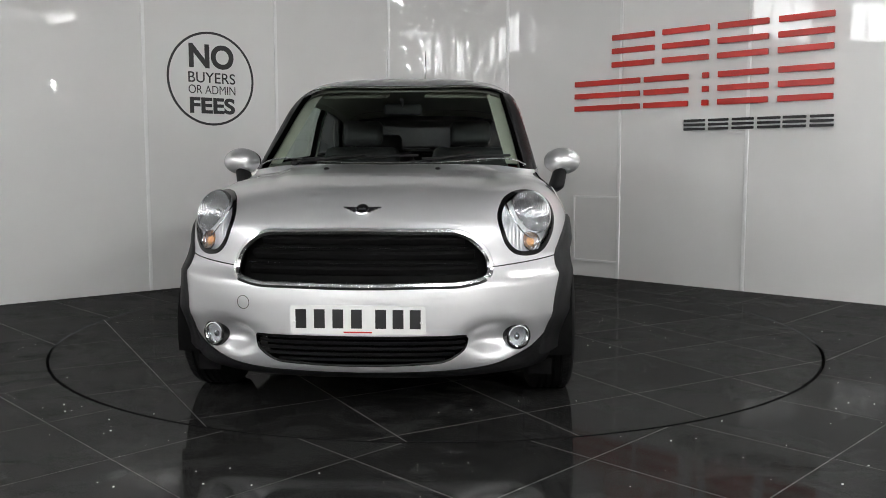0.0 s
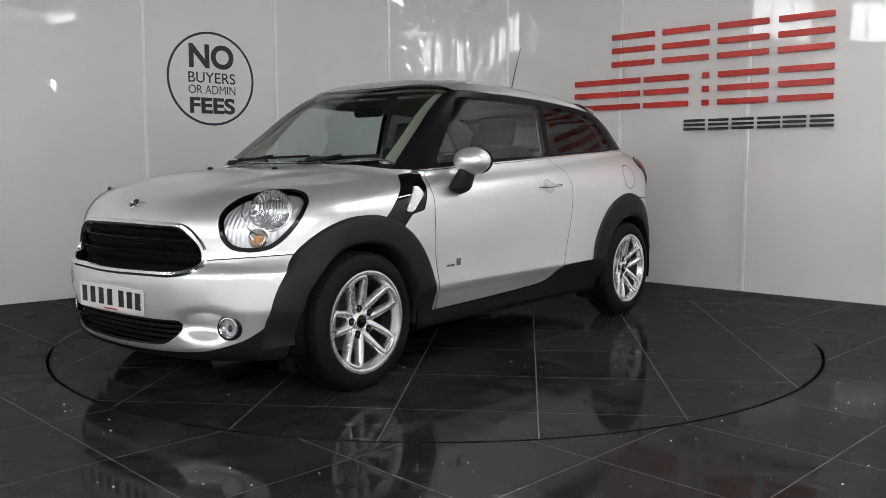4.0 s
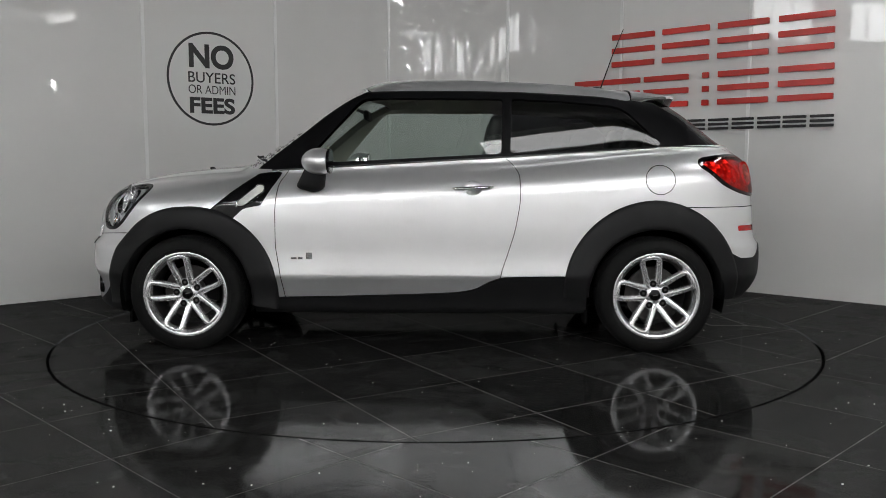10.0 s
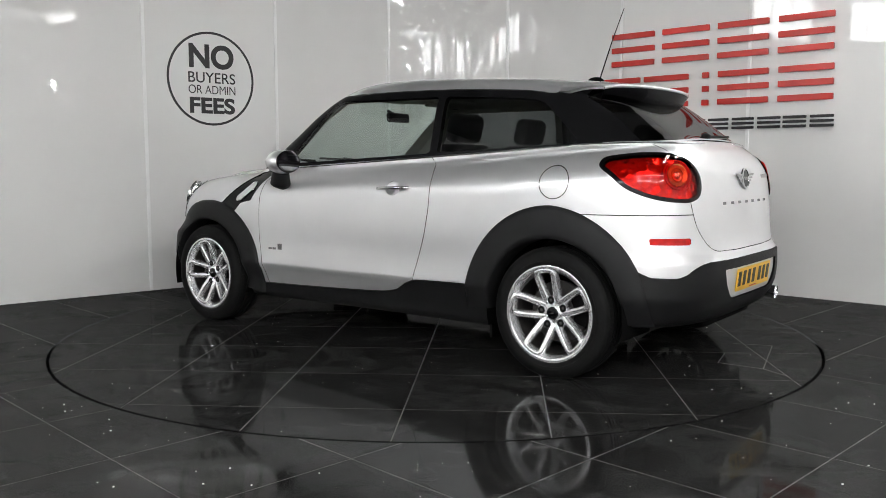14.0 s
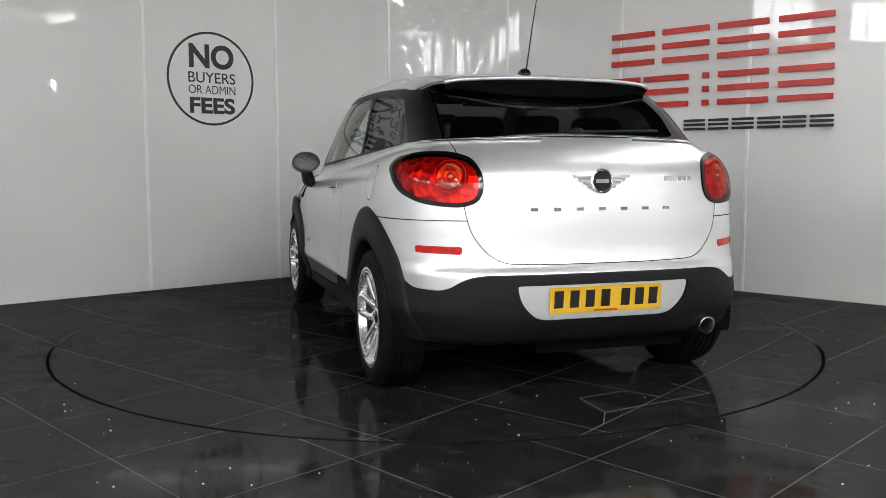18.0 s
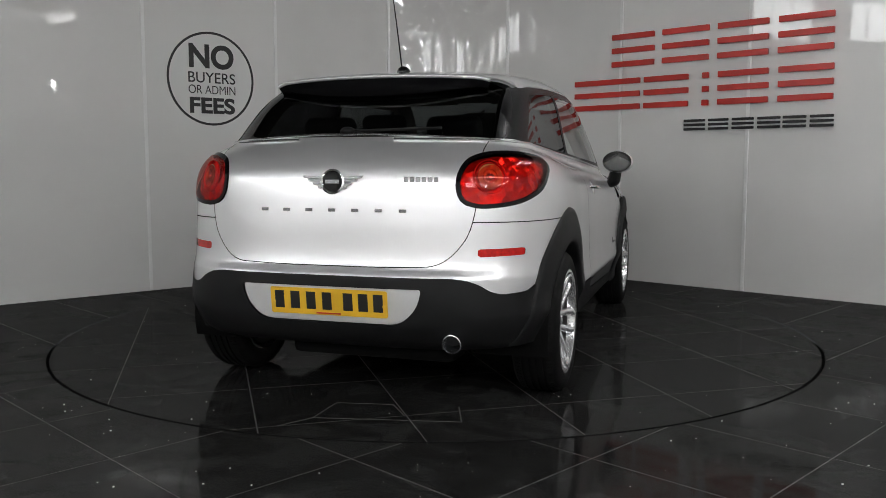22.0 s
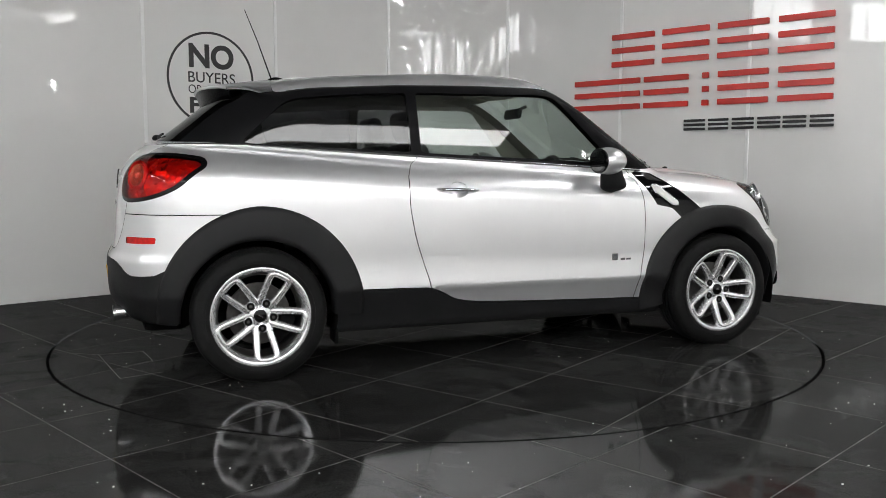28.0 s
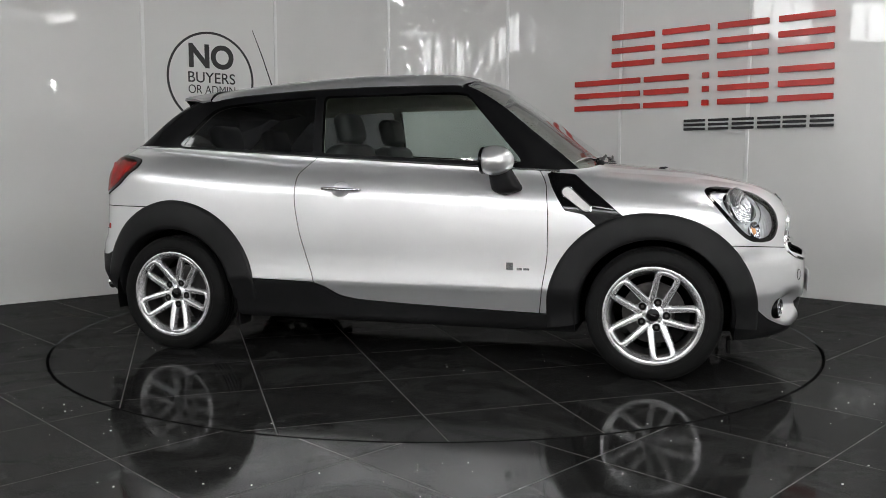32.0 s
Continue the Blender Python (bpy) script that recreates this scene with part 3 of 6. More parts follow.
def skin_mesh(h=0.02):
    """Surface nets over half of the solid, pulled on to the surface. Returns points, normals, quads."""
    xs = np.arange(-2.12, 2.16, h)
    ys = np.arange(-0.5, 48) * h
    zs = np.arange(0.12, 1.62, h)
    X, Y, Z = np.meshgrid(xs, ys, zs, indexing="ij")
    F = skin(X, Y, Z)
    sgn = F < 0
    nx, ny, nz = F.shape
    acc = np.zeros((nx - 1, ny - 1, nz - 1, 3))
    cnt = np.zeros((nx - 1, ny - 1, nz - 1))
    grid = np.stack([X, Y, Z], -1)
    for ax in range(3):
        s0 = [slice(None)] * 3
        s1 = [slice(None)] * 3
        s0[ax], s1[ax] = slice(0, -1), slice(1, None)
        a, b = F[tuple(s0)], F[tuple(s1)]
        cross = (a < 0) != (b < 0)
        t = np.where(cross, a / (a - b + 1e-12), 0)
        p = grid[tuple(s0)] + t[..., None] * (grid[tuple(s1)] - grid[tuple(s0)])
        o = [i for i in range(3) if i != ax]
        for da in (0, 1):
            for db in (0, 1):
                sl = [slice(None)] * 3
                n = [nx - 1, ny - 1, nz - 1]
                sl[o[0]] = slice(da, da + n[o[0]])
                sl[o[1]] = slice(db, db + n[o[1]])
                acc += np.where(cross[tuple(sl)][..., None], p[tuple(sl)], 0)
                cnt += cross[tuple(sl)]
    has = cnt > 0
    ids = -np.ones(has.shape, int)
    ids[has] = np.arange(has.sum())
    V = acc[has] / cnt[has][:, None]
    quads = []
    for ax in range(3):
        s0 = [slice(None)] * 3
        s1 = [slice(None)] * 3
        s0[ax], s1[ax] = slice(0, -1), slice(1, None)
        inside0 = sgn[tuple(s0)]
        cross = inside0 != sgn[tuple(s1)]
        o = [(ax + 1) % 3, (ax + 2) % 3]
        idx = np.argwhere(cross)
        ok = (idx[:, o[0]] > 0) & (idx[:, o[1]] > 0) & (idx[:, o[0]] < F.shape[o[0]] - 1) & (idx[:, o[1]] < F.shape[o[1]] - 1)
        idx = idx[ok]
        e0, e1 = np.zeros(3, int), np.zeros(3, int)
        e0[o[0]], e1[o[1]] = 1, 1
        q = np.stack([ids[tuple((idx - e0 - e1).T)], ids[tuple((idx - e1).T)], ids[tuple(idx.T)], ids[tuple((idx - e0).T)]], 1)
        flip = ~inside0[tuple(idx.T)]
        q[flip] = q[flip][:, ::-1]
        quads.append(q)
    Q = np.concatenate(quads)
    for _ in range(4):
        G = gradient(V)
        f = skin(V[:, 0], V[:, 1], V[:, 2])
        step = f / np.maximum((G * G).sum(1), 0.05)
        V = V - np.clip(step, -0.02, 0.02)[:, None] * G
        V[:, 1] = np.where(np.abs(V[:, 1]) < 0.3 * h, 0, V[:, 1])
    keep = (V[Q][:, :, 1] >= -1e-6).all(1) & (Q >= 0).all(1)
    Q = Q[keep]
    used = np.unique(Q)
    remap = -np.ones(len(V), int)
    remap[used] = np.arange(len(used))
    V = V[used]
    return V, unit(gradient(V)), remap[Q]


def gradient(V, e=0.002):
    x, y, z = V[:, 0], V[:, 1], V[:, 2]
    return np.stack([skin(x + e, y, z) - skin(x - e, y, z), skin(x, y + e, z) - skin(x, y - e, z), skin(x, y, z + e) - skin(x, y, z - e)], 1) / (2 * e)


def unit(a):
    return a / np.maximum(np.linalg.norm(a, axis=1), 1e-9)[:, None]


class Sheet:
    """Points, normals and faces of the skin, to be cut by lines."""

    def __init__(self, V, N, faces):
        self.V, self.N, self.faces = V, N, faces

    def split(self, dist):
        """Cuts the faces along dist = 0. Returns the sheets inside (dist < 0) and outside."""
        d = dist(self.V[:, 0], self.V[:, 1], self.V[:, 2])
        d = np.where(np.abs(d) < 2e-4, -2e-4, d)
        V, N = list(self.V), list(self.N)
        made = {}
        inside, outside = [], []
        neg = d < 0

        def cut(i, j):
            key = (i, j) if i < j else (j, i)
            if key not in made:
                t = d[key[0]] / (d[key[0]] - d[key[1]])
                made[key] = len(V)
                V.append(self.V[key[0]] * (1 - t) + self.V[key[1]] * t)
                n = self.N[key[0]] * (1 - t) + self.N[key[1]] * t
                N.append(n / max(np.linalg.norm(n), 1e-9))
            return made[key]
        for f in self.faces:
            c = sum(1 for i in f if neg[i])
            if c == len(f):
                inside.append(f)
            elif c == 0:
                outside.append(f)
            else:
                a, b = [], []
                for k, i in enumerate(f):
                    j = f[(k + 1) % len(f)]
                    (a if neg[i] else b).append(i)
                    if neg[i] != neg[j]:
                        n = cut(i, j)
                        a.append(n)
                        b.append(n)
                if len(a) > 2:
                    inside.append(tuple(a))
                if len(b) > 2:
                    outside.append(tuple(b))
        V, N = np.array(V), np.array(N)
        return Sheet(V, N, inside), Sheet(V, N, outside)

    def take(self, dist, gap=0.0):
        """Takes out the faces where dist < 0, with a gap left along the cut. Returns what was taken; the rest stays."""
        if gap:
            got, rest = self.split(lambda x, y, z: dist(x, y, z) + gap)
            _, rest = rest.split(lambda x, y, z: dist(x, y, z) - gap)
        else:
            got, rest = self.split(dist)
        self.V, self.N, self.faces = rest.V, rest.N, rest.faces
        return got

    def main(self, least=0.08):
        """Drops stray islands of faces much smaller than the largest."""
        up = list(range(len(self.V)))

        def root(i):
            while up[i] != i:
                up[i] = up[up[i]]
                i = up[i]
            return i
        for f in self.faces:
            for i in f[1:]:
                up[root(i)] = root(f[0])
        count = {}
        for f in self.faces:
            r = root(f[0])
            count[r] = count.get(r, 0) + 1
        top = max(count.values(), default=0)
        return Sheet(self.V, self.N, [f for f in self.faces if count[root(f[0])] >= least * top])

    def compact(self):
        used = sorted({i for f in self.faces for i in f})
        m = {o: k for k, o in enumerate(used)}
        return Sheet(self.V[used], self.N[used], [tuple(m[i] for i in f) for f in self.faces])


def plate_from(sheet, side, thick, shift=0.0, back=True):
    """Gives a piece of skin its thickness. side: 1 left, -1 right, 0 both halves as one."""
    s = sheet.main().compact()
    V, N, F = s.V + s.N * shift, s.N, s.faces
    edges = {}
    for f in F:
        for k, i in enumerate(f):
            j = f[(k + 1) % len(f)]
            key = (i, j) if i < j else (j, i)
            edges.setdefault(key, []).append((i, j))
    rim = [e[0] for e in edges.values() if len(e) == 1 and not (abs(V[e[0][0]][1]) < 1e-4 and abs(V[e[0][1]][1]) < 1e-4)]
    verts, norms, faces = [*V], [*N], [*F]
    if thick:
        n0 = len(verts)
        inner = V - N * thick
        if back:
            verts += [*inner]
            norms += [*(-N)]
            faces += [tuple(i + n0 for i in f[::-1]) for f in F]
        for i, j in rim:
            a, b = V[i], V[j]
            c, d = inner[j], inner[i]
            nn = np.cross(d - a, b - a)
            nn = -nn / max(np.linalg.norm(nn), 1e-9)
            k = len(verts)
            verts += [a, b, c, d]
            norms += [nn] * 4
            faces.append((k + 1, k, k + 3, k + 2))
    verts, norms = np.array(verts), np.array(norms)
    if side == -1:
        return verts * (1, -1, 1), norms * (1, -1, 1), [f[::-1] for f in faces]
    if side == 0:
        n = len(verts)
        other = np.arange(n) + n
        middle = np.abs(verts[:, 1]) < 1e-4
        other[middle] = np.nonzero(middle)[0]
        norms = np.where(middle[:, None], norms * (1, 0, 1), norms)
        return np.concatenate([verts, verts * (1, -1, 1)]), np.concatenate([norms, norms * (1, -1, 1)]), faces + [tuple(other[i] for i in f[::-1]) for f in faces]
    return verts, norms, faces


def panel(name, sheet, side, mat, parent, thick=0.012, shift=0.0, label="", back=True):
    if not sheet.faces:
        print("EMPTY", name)
        return None
    v, n, f = plate_from(sheet, side, thick, shift, back)
    return mesh_object(name, v, f, mat, parent, label, n)


# ---- lines on the skin along which it is cut ----
def inside_of(outline, px, py):
    """Signed distance to a closed outline, negative inside."""
    o = np.array(outline, float)
    best = np.full(np.shape(px), 1e9)
    ins = np.zeros(np.shape(px), bool)
    for (x0, y0), (x1, y1) in zip(o, np.roll(o, -1, 0)):
        ex, ey = x1 - x0, y1 - y0
        t = np.clip(((px - x0) * ex + (py - y0) * ey) / (ex * ex + ey * ey + 1e-12), 0, 1)
        best = np.minimum(best, np.hypot(px - x0 - t * ex, py - y0 - t * ey))
        up = (y0 <= py) != (y1 <= py)
        with np.errstate(divide="ignore", invalid="ignore"):
            xi = x0 + (py - y0) * ex / (ey if ey else 1e-12)
        ins ^= up & (px < xi)
    return np.where(ins, -best, best)


def rounded(points, r, steps=6):
    """A closed outline with rounded corners."""
    out = []
    n = len(points)
    for i, p in enumerate(points):
        p = Vector(p)
        a, b = Vector(points[i - 1]), Vector(points[(i + 1) % n])
        rr = r[i] if isinstance(r, (list, tuple)) else r
        da, db = (a - p), (b - p)
        l = min(rr, da.length * 0.48, db.length * 0.48)
        s, e = p + da.normalized() * l, p + db.normalized() * l
        for k in range(steps + 1):
            t = k / steps
            q = s * (1 - t) ** 2 + p * 2 * t * (1 - t) + e * t * t
            out.append((q.x, q.y))
    return out


def arch_radius(a, rear):
    """Outer radius of the wheel arch trim by angle from the horizontal ahead."""
    if rear:
        return 0.505 + 0.020 * np.sin(a) - 0.028 * np.cos(a) * 0 + np.where(np.cos(a) < 0, -0.035 * np.abs(np.cos(a)), 0.0)
    return 0.480 + 0.008 * np.sin(a) + np.where(np.cos(a) < 0, 0.035 * np.abs(np.cos(a)), 0.002 * np.abs(np.cos(a)))


ARCH_IN = 0.352


def arch_dist(x, z, rear, radius=None):
    cx = -HUB_X if rear else HUB_X
    dx, dz = x - cx, z - HUB_Z
    a = np.arctan2(np.maximum(dz, 0), dx)
    return np.hypot(dx, np.where(dz > 0, dz, dz * 0.2)) - (arch_radius(a, rear) if radius is None else radius)


def sill_top(x):
    return curve(x, [(-1.0, 0.425), (-0.47, 0.415), (-0.40, 0.395), (-0.30, 0.345), (-0.2, 0.328), (0.0, 0.318), (0.4, 0.305), (0.8, 0.296), (1.0, 0.29)])


DOOR_FRONT = [(0.25, 0.742), (0.30, 0.750), (0.45, 0.771), (0.61, 0.792), (0.76, 0.792), (0.92, 0.777), (1.0, 0.735), (1.06, 0.69)]
DOOR_REAR = [(0.25, -0.40), (0.41, -0.448), (0.45, -0.457), (0.544, -0.488), (0.70, -0.533), (0.87, -0.556), (0.962, -0.553), (1.04, -0.513), (1.07, -0.48), (1.2, -0.48)]
SIDES = ((1, "left"), (-1, "right"))


def lamp_axes(c, n):
    """A frame on the skin at c that faces along n: two axes in its plane."""
    n = np.array(n, float) / np.linalg.norm(n)
    u = np.cross([0, 0, 1.0], n)
    u /= np.linalg.norm(u)
    return np.array(c, float), n, u, np.cross(n, u)


HEAD_AXES = lamp_axes((1.74, 0.66, 0.80), (0.74, 0.58, 0.34))
HEAD_OUT = rounded([(-0.168, 0.0), (-0.150, 0.045), (-0.09, 0.108), (0.01, 0.152), (0.112, 0.172), (0.180, 0.155), (0.203, 0.105), (0.180, 0.012), (0.125, -0.070), (0.058, -0.130), (-0.03, -0.146), (-0.112, -0.135), (-0.158, -0.085)], 0.045, 4)
TAIL_AXES = lamp_axes((-1.76, 0.66, 0.96), (-0.80, 0.55, 0.20))
TAIL_OUT = rounded([(-0.272, 0.085), (-0.235, 0.128), (-0.10, 0.132), (0.05, 0.124), (0.140, 0.095), (0.187, 0.025), (0.194, -0.040), (0.174, -0.092), (0.108, -0.116), (0.0, -0.112), (-0.10, -0.090), (-0.20, -0.036)], 0.05, 4)


REFLECT_AXES = lamp_axes((-1.86, 0.700, 0.682), (-0.86, 0.5, 0.0))
REFLECT_OUT = rounded([(-0.118, 0.016), (0.098, 0.013), (0.098, -0.019), (-0.118, -0.014)], 0.012)


def on_axes(axes, outline, grow=0.0, reach=0.3):
    c, n, u, w = axes

    def dist(x, y, z):
        dx, dy, dz = x - c[0], y - c[1], z - c[2]
        a = dx * u[0] + dy * u[1] + dz * u[2]
        b = dx * w[0] + dy * w[1] + dz * w[2]
        far = np.sqrt(dx * dx + dy * dy + dz * dz) - reach
        return np.maximum(inside_of(outline, a, b) - grow, far)
    return dist


GRILLE_OUT = rounded([(0.0, 0.786), (0.410, 0.780), (0.503, 0.694), (0.520, 0.598), (0.415, 0.571), (0.0, 0.566), (-0.415, 0.571), (-0.520, 0.598), (-0.503, 0.694), (-0.410, 0.780)], [0.1, 0.07, 0.07, 0.06, 0.07, 0.1, 0.07, 0.06, 0.07, 0.07], 7)
LOW_OUT = rounded([(0.425, 0.372), (0.420, 0.315), (0.34, 0.258), (0.0, 0.243), (-0.34, 0.258), (-0.420, 0.315), (-0.425, 0.372)], [0.02, 0.05, 0.06, 0.2, 0.06, 0.05, 0.02])
PLATE_REC = rounded([(0.402, 0.535), (0.385, 0.462), (0.311, 0.385), (-0.311, 0.385), (-0.385, 0.462), (-0.402, 0.535)], [0.012, 0.05, 0.05, 0.05, 0.05, 0.012])
SCUTTLE_OUT = [(0.905, 0.985), (0.766, 0.998), (0.800, 0.930), (0.872, 0.812), (0.965, 0.795), (1.045, 0.722), (1.155, 0.785), (1.047, 0.875)]
DOOR_GLASS = rounded([(0.640, 1.040), (0.625, 1.075), (0.335, 1.400), (0.27, 1.408), (-0.465, 1.402), (-0.455, 1.094)], [0.02, 0.03, 0.09, 0.04, 0.015, 0.015])
QUARTER_GLASS = rounded([(-0.505, 1.096), (-0.515, 1.402), (-0.80, 1.388), (-1.08, 1.362), (-1.15, 1.335), (-1.345, 1.150), (-1.33, 1.136)], [0.015, 0.015, 0.1, 0.06, 0.05, 0.02, 0.02])


def roof_edge(x):
    return curve(x, [(-1.7, 1.36), (-1.45, 1.385), (-1.16, 1.392), (-1.0, 1.412), (-0.8, 1.425), (-0.5, 1.440), (-0.1, 1.446), (0.2, 1.446), (0.36, 1.442), (0.5, 1.425), (0.7, 1.39)])


def lip_z(y):
    return curve(np.abs(y), [(0.0, 0.218), (0.35, 0.226), (0.5, 0.238), (0.65, 0.285), (0.72, 0.335), (0.77, 0.40), (0.80, 0.455), (0.86, 0.47)])


def rear_black(y):
    return curve(np.abs(y), [(0.0, 0.580), (0.50, 0.580), (0.57, 0.573), (0.62, 0.555), (0.67, 0.525), (0.71, 0.515), (0.78, 0.520), (0.82, 0.55), (0.9, 0.56)])


HATCH_LINE = rounded([(-0.60, 1.2), (-0.600, 0.86), (-0.575, 0.74), (-0.475, 0.625), (-0.2, 0.618), (0.2, 0.618), (0.475, 0.625), (0.575, 0.74), (0.600, 0.86), (0.60, 1.2)], [0.01, 0.03, 0.12, 0.10, 0.05, 0.05, 0.10, 0.12, 0.03, 0.01])


def cut_skin():
    """Cuts the half skin into named pieces."""
    V, N, Q = skin_mesh()
    rest = Sheet(V, N, [tuple(q) for q in Q])
    p = {}
    g = 0.0021
    far = np.maximum
    # openings of the wheels and the underside
    for rear in (False, True):
        rest.take(lambda x, y, z: far(arch_dist(x, z, rear, 0.375), 0.45 - y))
    p["floor"] = rest.take(lambda x, y, z: far(z - 0.212, far(x - 1.62, -1.62 - x)))
    # glasshouse above the belt
    cabin = rest.take(lambda x, y, z: far(far(belt_line(x, y) - z, x - 1.06), -1.90 - x), 0.0)
    p["roof"] = cabin.take(lambda x, y, z: far(far(roof_edge(x) - z, far(-1.188 - x, screen_top(x, y, z))), -1.0), 0.0)
    p["windscreen"] = cabin.take(lambda x, y, z: screen_side(x, y, z))
    p["rear_window"] = cabin.take(lambda x, y, z: rear_glass(x, y, z))
    p["door_glass"] = cabin.take(lambda x, y, z: far(inside_of(DOOR_GLASS, x, z), 0.3 - y))
    p["quarter_glass"] = cabin.take(lambda x, y, z: far(inside_of(QUARTER_GLASS, x, z), 0.3 - y))
    p["pillars"] = cabin
    # side glass is flat up to its edge, so it does not turn up with the roof's shoulder
    for key in ("door_glass", "quarter_glass", "pillars"):
        n = p[key].N.copy()
        side = (n[:, 1] > 0.55) & (p[key].V[:, 0] > -1.5)
        n[side, 2] = np.minimum(n[side, 2], 0.27)
        p[key].N = unit(n)
    n = p["windscreen"].N.copy()
    n[:, 1] = np.minimum(n[:, 1], 0.13)
    p["windscreen"].N = unit(n)
    # lamps
    p["head_ring"] = rest.take(on_axes(HEAD_AXES, HEAD_OUT, 0.0, 0.4), 0.001)
    p["headlamp"] = p["head_ring"].take(on_axes(HEAD_AXES, HEAD_OUT, -0.017, 0.4))
    p["tail_ring"] = rest.take(on_axes(TAIL_AXES, TAIL_OUT, 0.0, 0.4), 0.001)
    p["tail_lamp"] = p["tail_ring"].take(on_axes(TAIL_AXES, TAIL_OUT, -0.017, 0.4))
    # nose openings
    p["grille"] = rest.take(lambda x, y, z: far(inside_of(GRILLE_OUT, y, z), 1.6 - x))
    p["low_grille"] = rest.take(lambda x, y, z: far(inside_of(LOW_OUT, y, z), 1.6 - x))
    p["plate_recess"] = rest.take(lambda x, y, z: far(inside_of(PLATE_REC, y, z), x + 1.7))
    # black lower trim
    p["chin"] = rest.take(lambda x, y, z: far(z - lip_z(y), 1.3 - x), 0.001)
    p["sill"] = rest.take(lambda x, y, z: far(z - sill_top(x), np.abs(x) - 1.25), g)
    p["rear_apron"] = rest.take(lambda x, y, z: far(z - rear_black(y), x + 1.35), 0.001)
    p["reflector"] = rest.take(on_axes(REFLECT_AXES, REFLECT_OUT), 0.0)
    # fuel flap, scuttle, door
    p["scuttle"] = rest.take(lambda x, y, z: far(inside_of(SCUTTLE_OUT, x, z), 0.5 - y), 0.001)
    p["door"] = rest.take(lambda x, y, z: far(far(x - curve(z, DOOR_FRONT), curve(z, DOOR_REAR) - x), 0.5 - y), g)
    p["handle_cup"] = p["door"].take(lambda x, y, z: far(np.hypot((x + 0.295) / 1.28, z - 0.905) - 0.040, 0.5 - y), 0.0005)
    # nose and tail
    p["front_bumper"] = rest.take(lambda x, y, z: far(z - (0.628 + 0.03 * np.clip((y - 0.5) / 0.35, 0, 1)), 1.2 - x), g)
    p["bonnet"] = rest.take(lambda x, y, z: far(0.90 - x, (1.15 + (z - 0.775) * -0.95) - x + 0.25 * np.clip(0.80 - y, 0, 1)), 0.0)
    p["tailgate"] = rest.take(lambda x, y, z: far(inside_of(HATCH_LINE, y, z), x + 1.5), 0.0018)
    p["rear_bumper"] = rest.take(lambda x, y, z: far(z - 0.802, x + 1.35), g)
    p["wing"] = rest.take(lambda x, y, z: 0.3 - x, 0.0)
    p["quarter_plain"] = Sheet(rest.V, rest.N, list(rest.faces))
    p["fuel_flap"] = rest.take(lambda x, y, z: far(np.hypot(x + 1.310, z - 0.950) - 0.079, 0.5 - y), 0.002)
    p["quarter"] = rest
    return p


def belt_line(x, y):
    """Height of the chrome belt strip round the glasshouse."""
    side = belt_z(x)
    back = curve(np.abs(y), [(0.0, 1.150), (0.4, 1.150), (0.6, 1.143), (0.8, 1.135)])
    front = curve(np.abs(y), [(0.0, 1.040), (0.5, 1.032), (0.72, 1.008), (0.9, 1.0)])
    f = np.where(x > 0.5, np.clip((x - 0.70) / 0.12, 0, 1), 0)
    r = np.clip((-1.45 - x) / 0.12, 0, 1)
    return side * (1 - f) * (1 - r) + front * f + back * r


def screen_top(x, y, z):
    """Positive on the windscreen's side of the roof's front edge."""
    return x - (0.395 - 0.11 * (np.abs(y) / 0.58) ** 2.5)


def screen_side(x, y, z):
    return np.maximum(np.maximum((0.70 - 1.05 * (z - 1.02) - x) * 0.67, np.abs(y) - (0.672 - 0.27 * (z - 1.04))), x - 1.10)


def rear_glass(x, y, z):
    w = 0.615 - 0.125 * (z - 1.15)
    return np.maximum(np.abs(y) - w, x + 1.33)


def surface_y(x, z):
    """Half width of the skin at each x, z, by bisection."""
    x, z = np.atleast_1d(np.asarray(x, float)), np.atleast_1d(np.asarray(z, float))
    lo, hi = np.full(x.shape, 0.3), np.full(x.shape, 1.0)
    for _ in range(20):
        mid = 0.5 * (lo + hi)
        inner = skin(x, mid, z) < 0
        lo, hi = np.where(inner, mid, lo), np.where(inner, hi, mid)
    return lo


def surface_x(y, z, front):
    """Where the nose or the tail lies at each y, z."""
    y, z = np.atleast_1d(np.asarray(y, float)), np.atleast_1d(np.asarray(z, float))
    s = 1.0 if front else -1.0
    lo, hi = np.full(y.shape, 0.9), np.full(y.shape, 2.3)
    for _ in range(20):
        mid = 0.5 * (lo + hi)
        inner = skin(s * mid, y, z) < 0
        lo, hi = np.where(inner, mid, lo), np.where(inner, hi, mid)
    return s * lo


def surface_z(x, y, low=0.7):
    x, y = np.atleast_1d(np.asarray(x, float)), np.atleast_1d(np.asarray(y, float))
    lo, hi = np.full(x.shape, low), np.full(x.shape, 1.7)
    for _ in range(20):
        mid = 0.5 * (lo + hi)
        inner = skin(x, y, mid) < 0
        lo, hi = np.where(inner, mid, lo), np.where(inner, hi, mid)
    return lo


TRIM_PROFILE = ((0.0, -0.006), (0.04, 0.009), (0.16, 0.015), (0.5, 0.018), (0.84, 0.020), (0.95, 0.017), (1.0, 0.008), (1.0, -0.10))


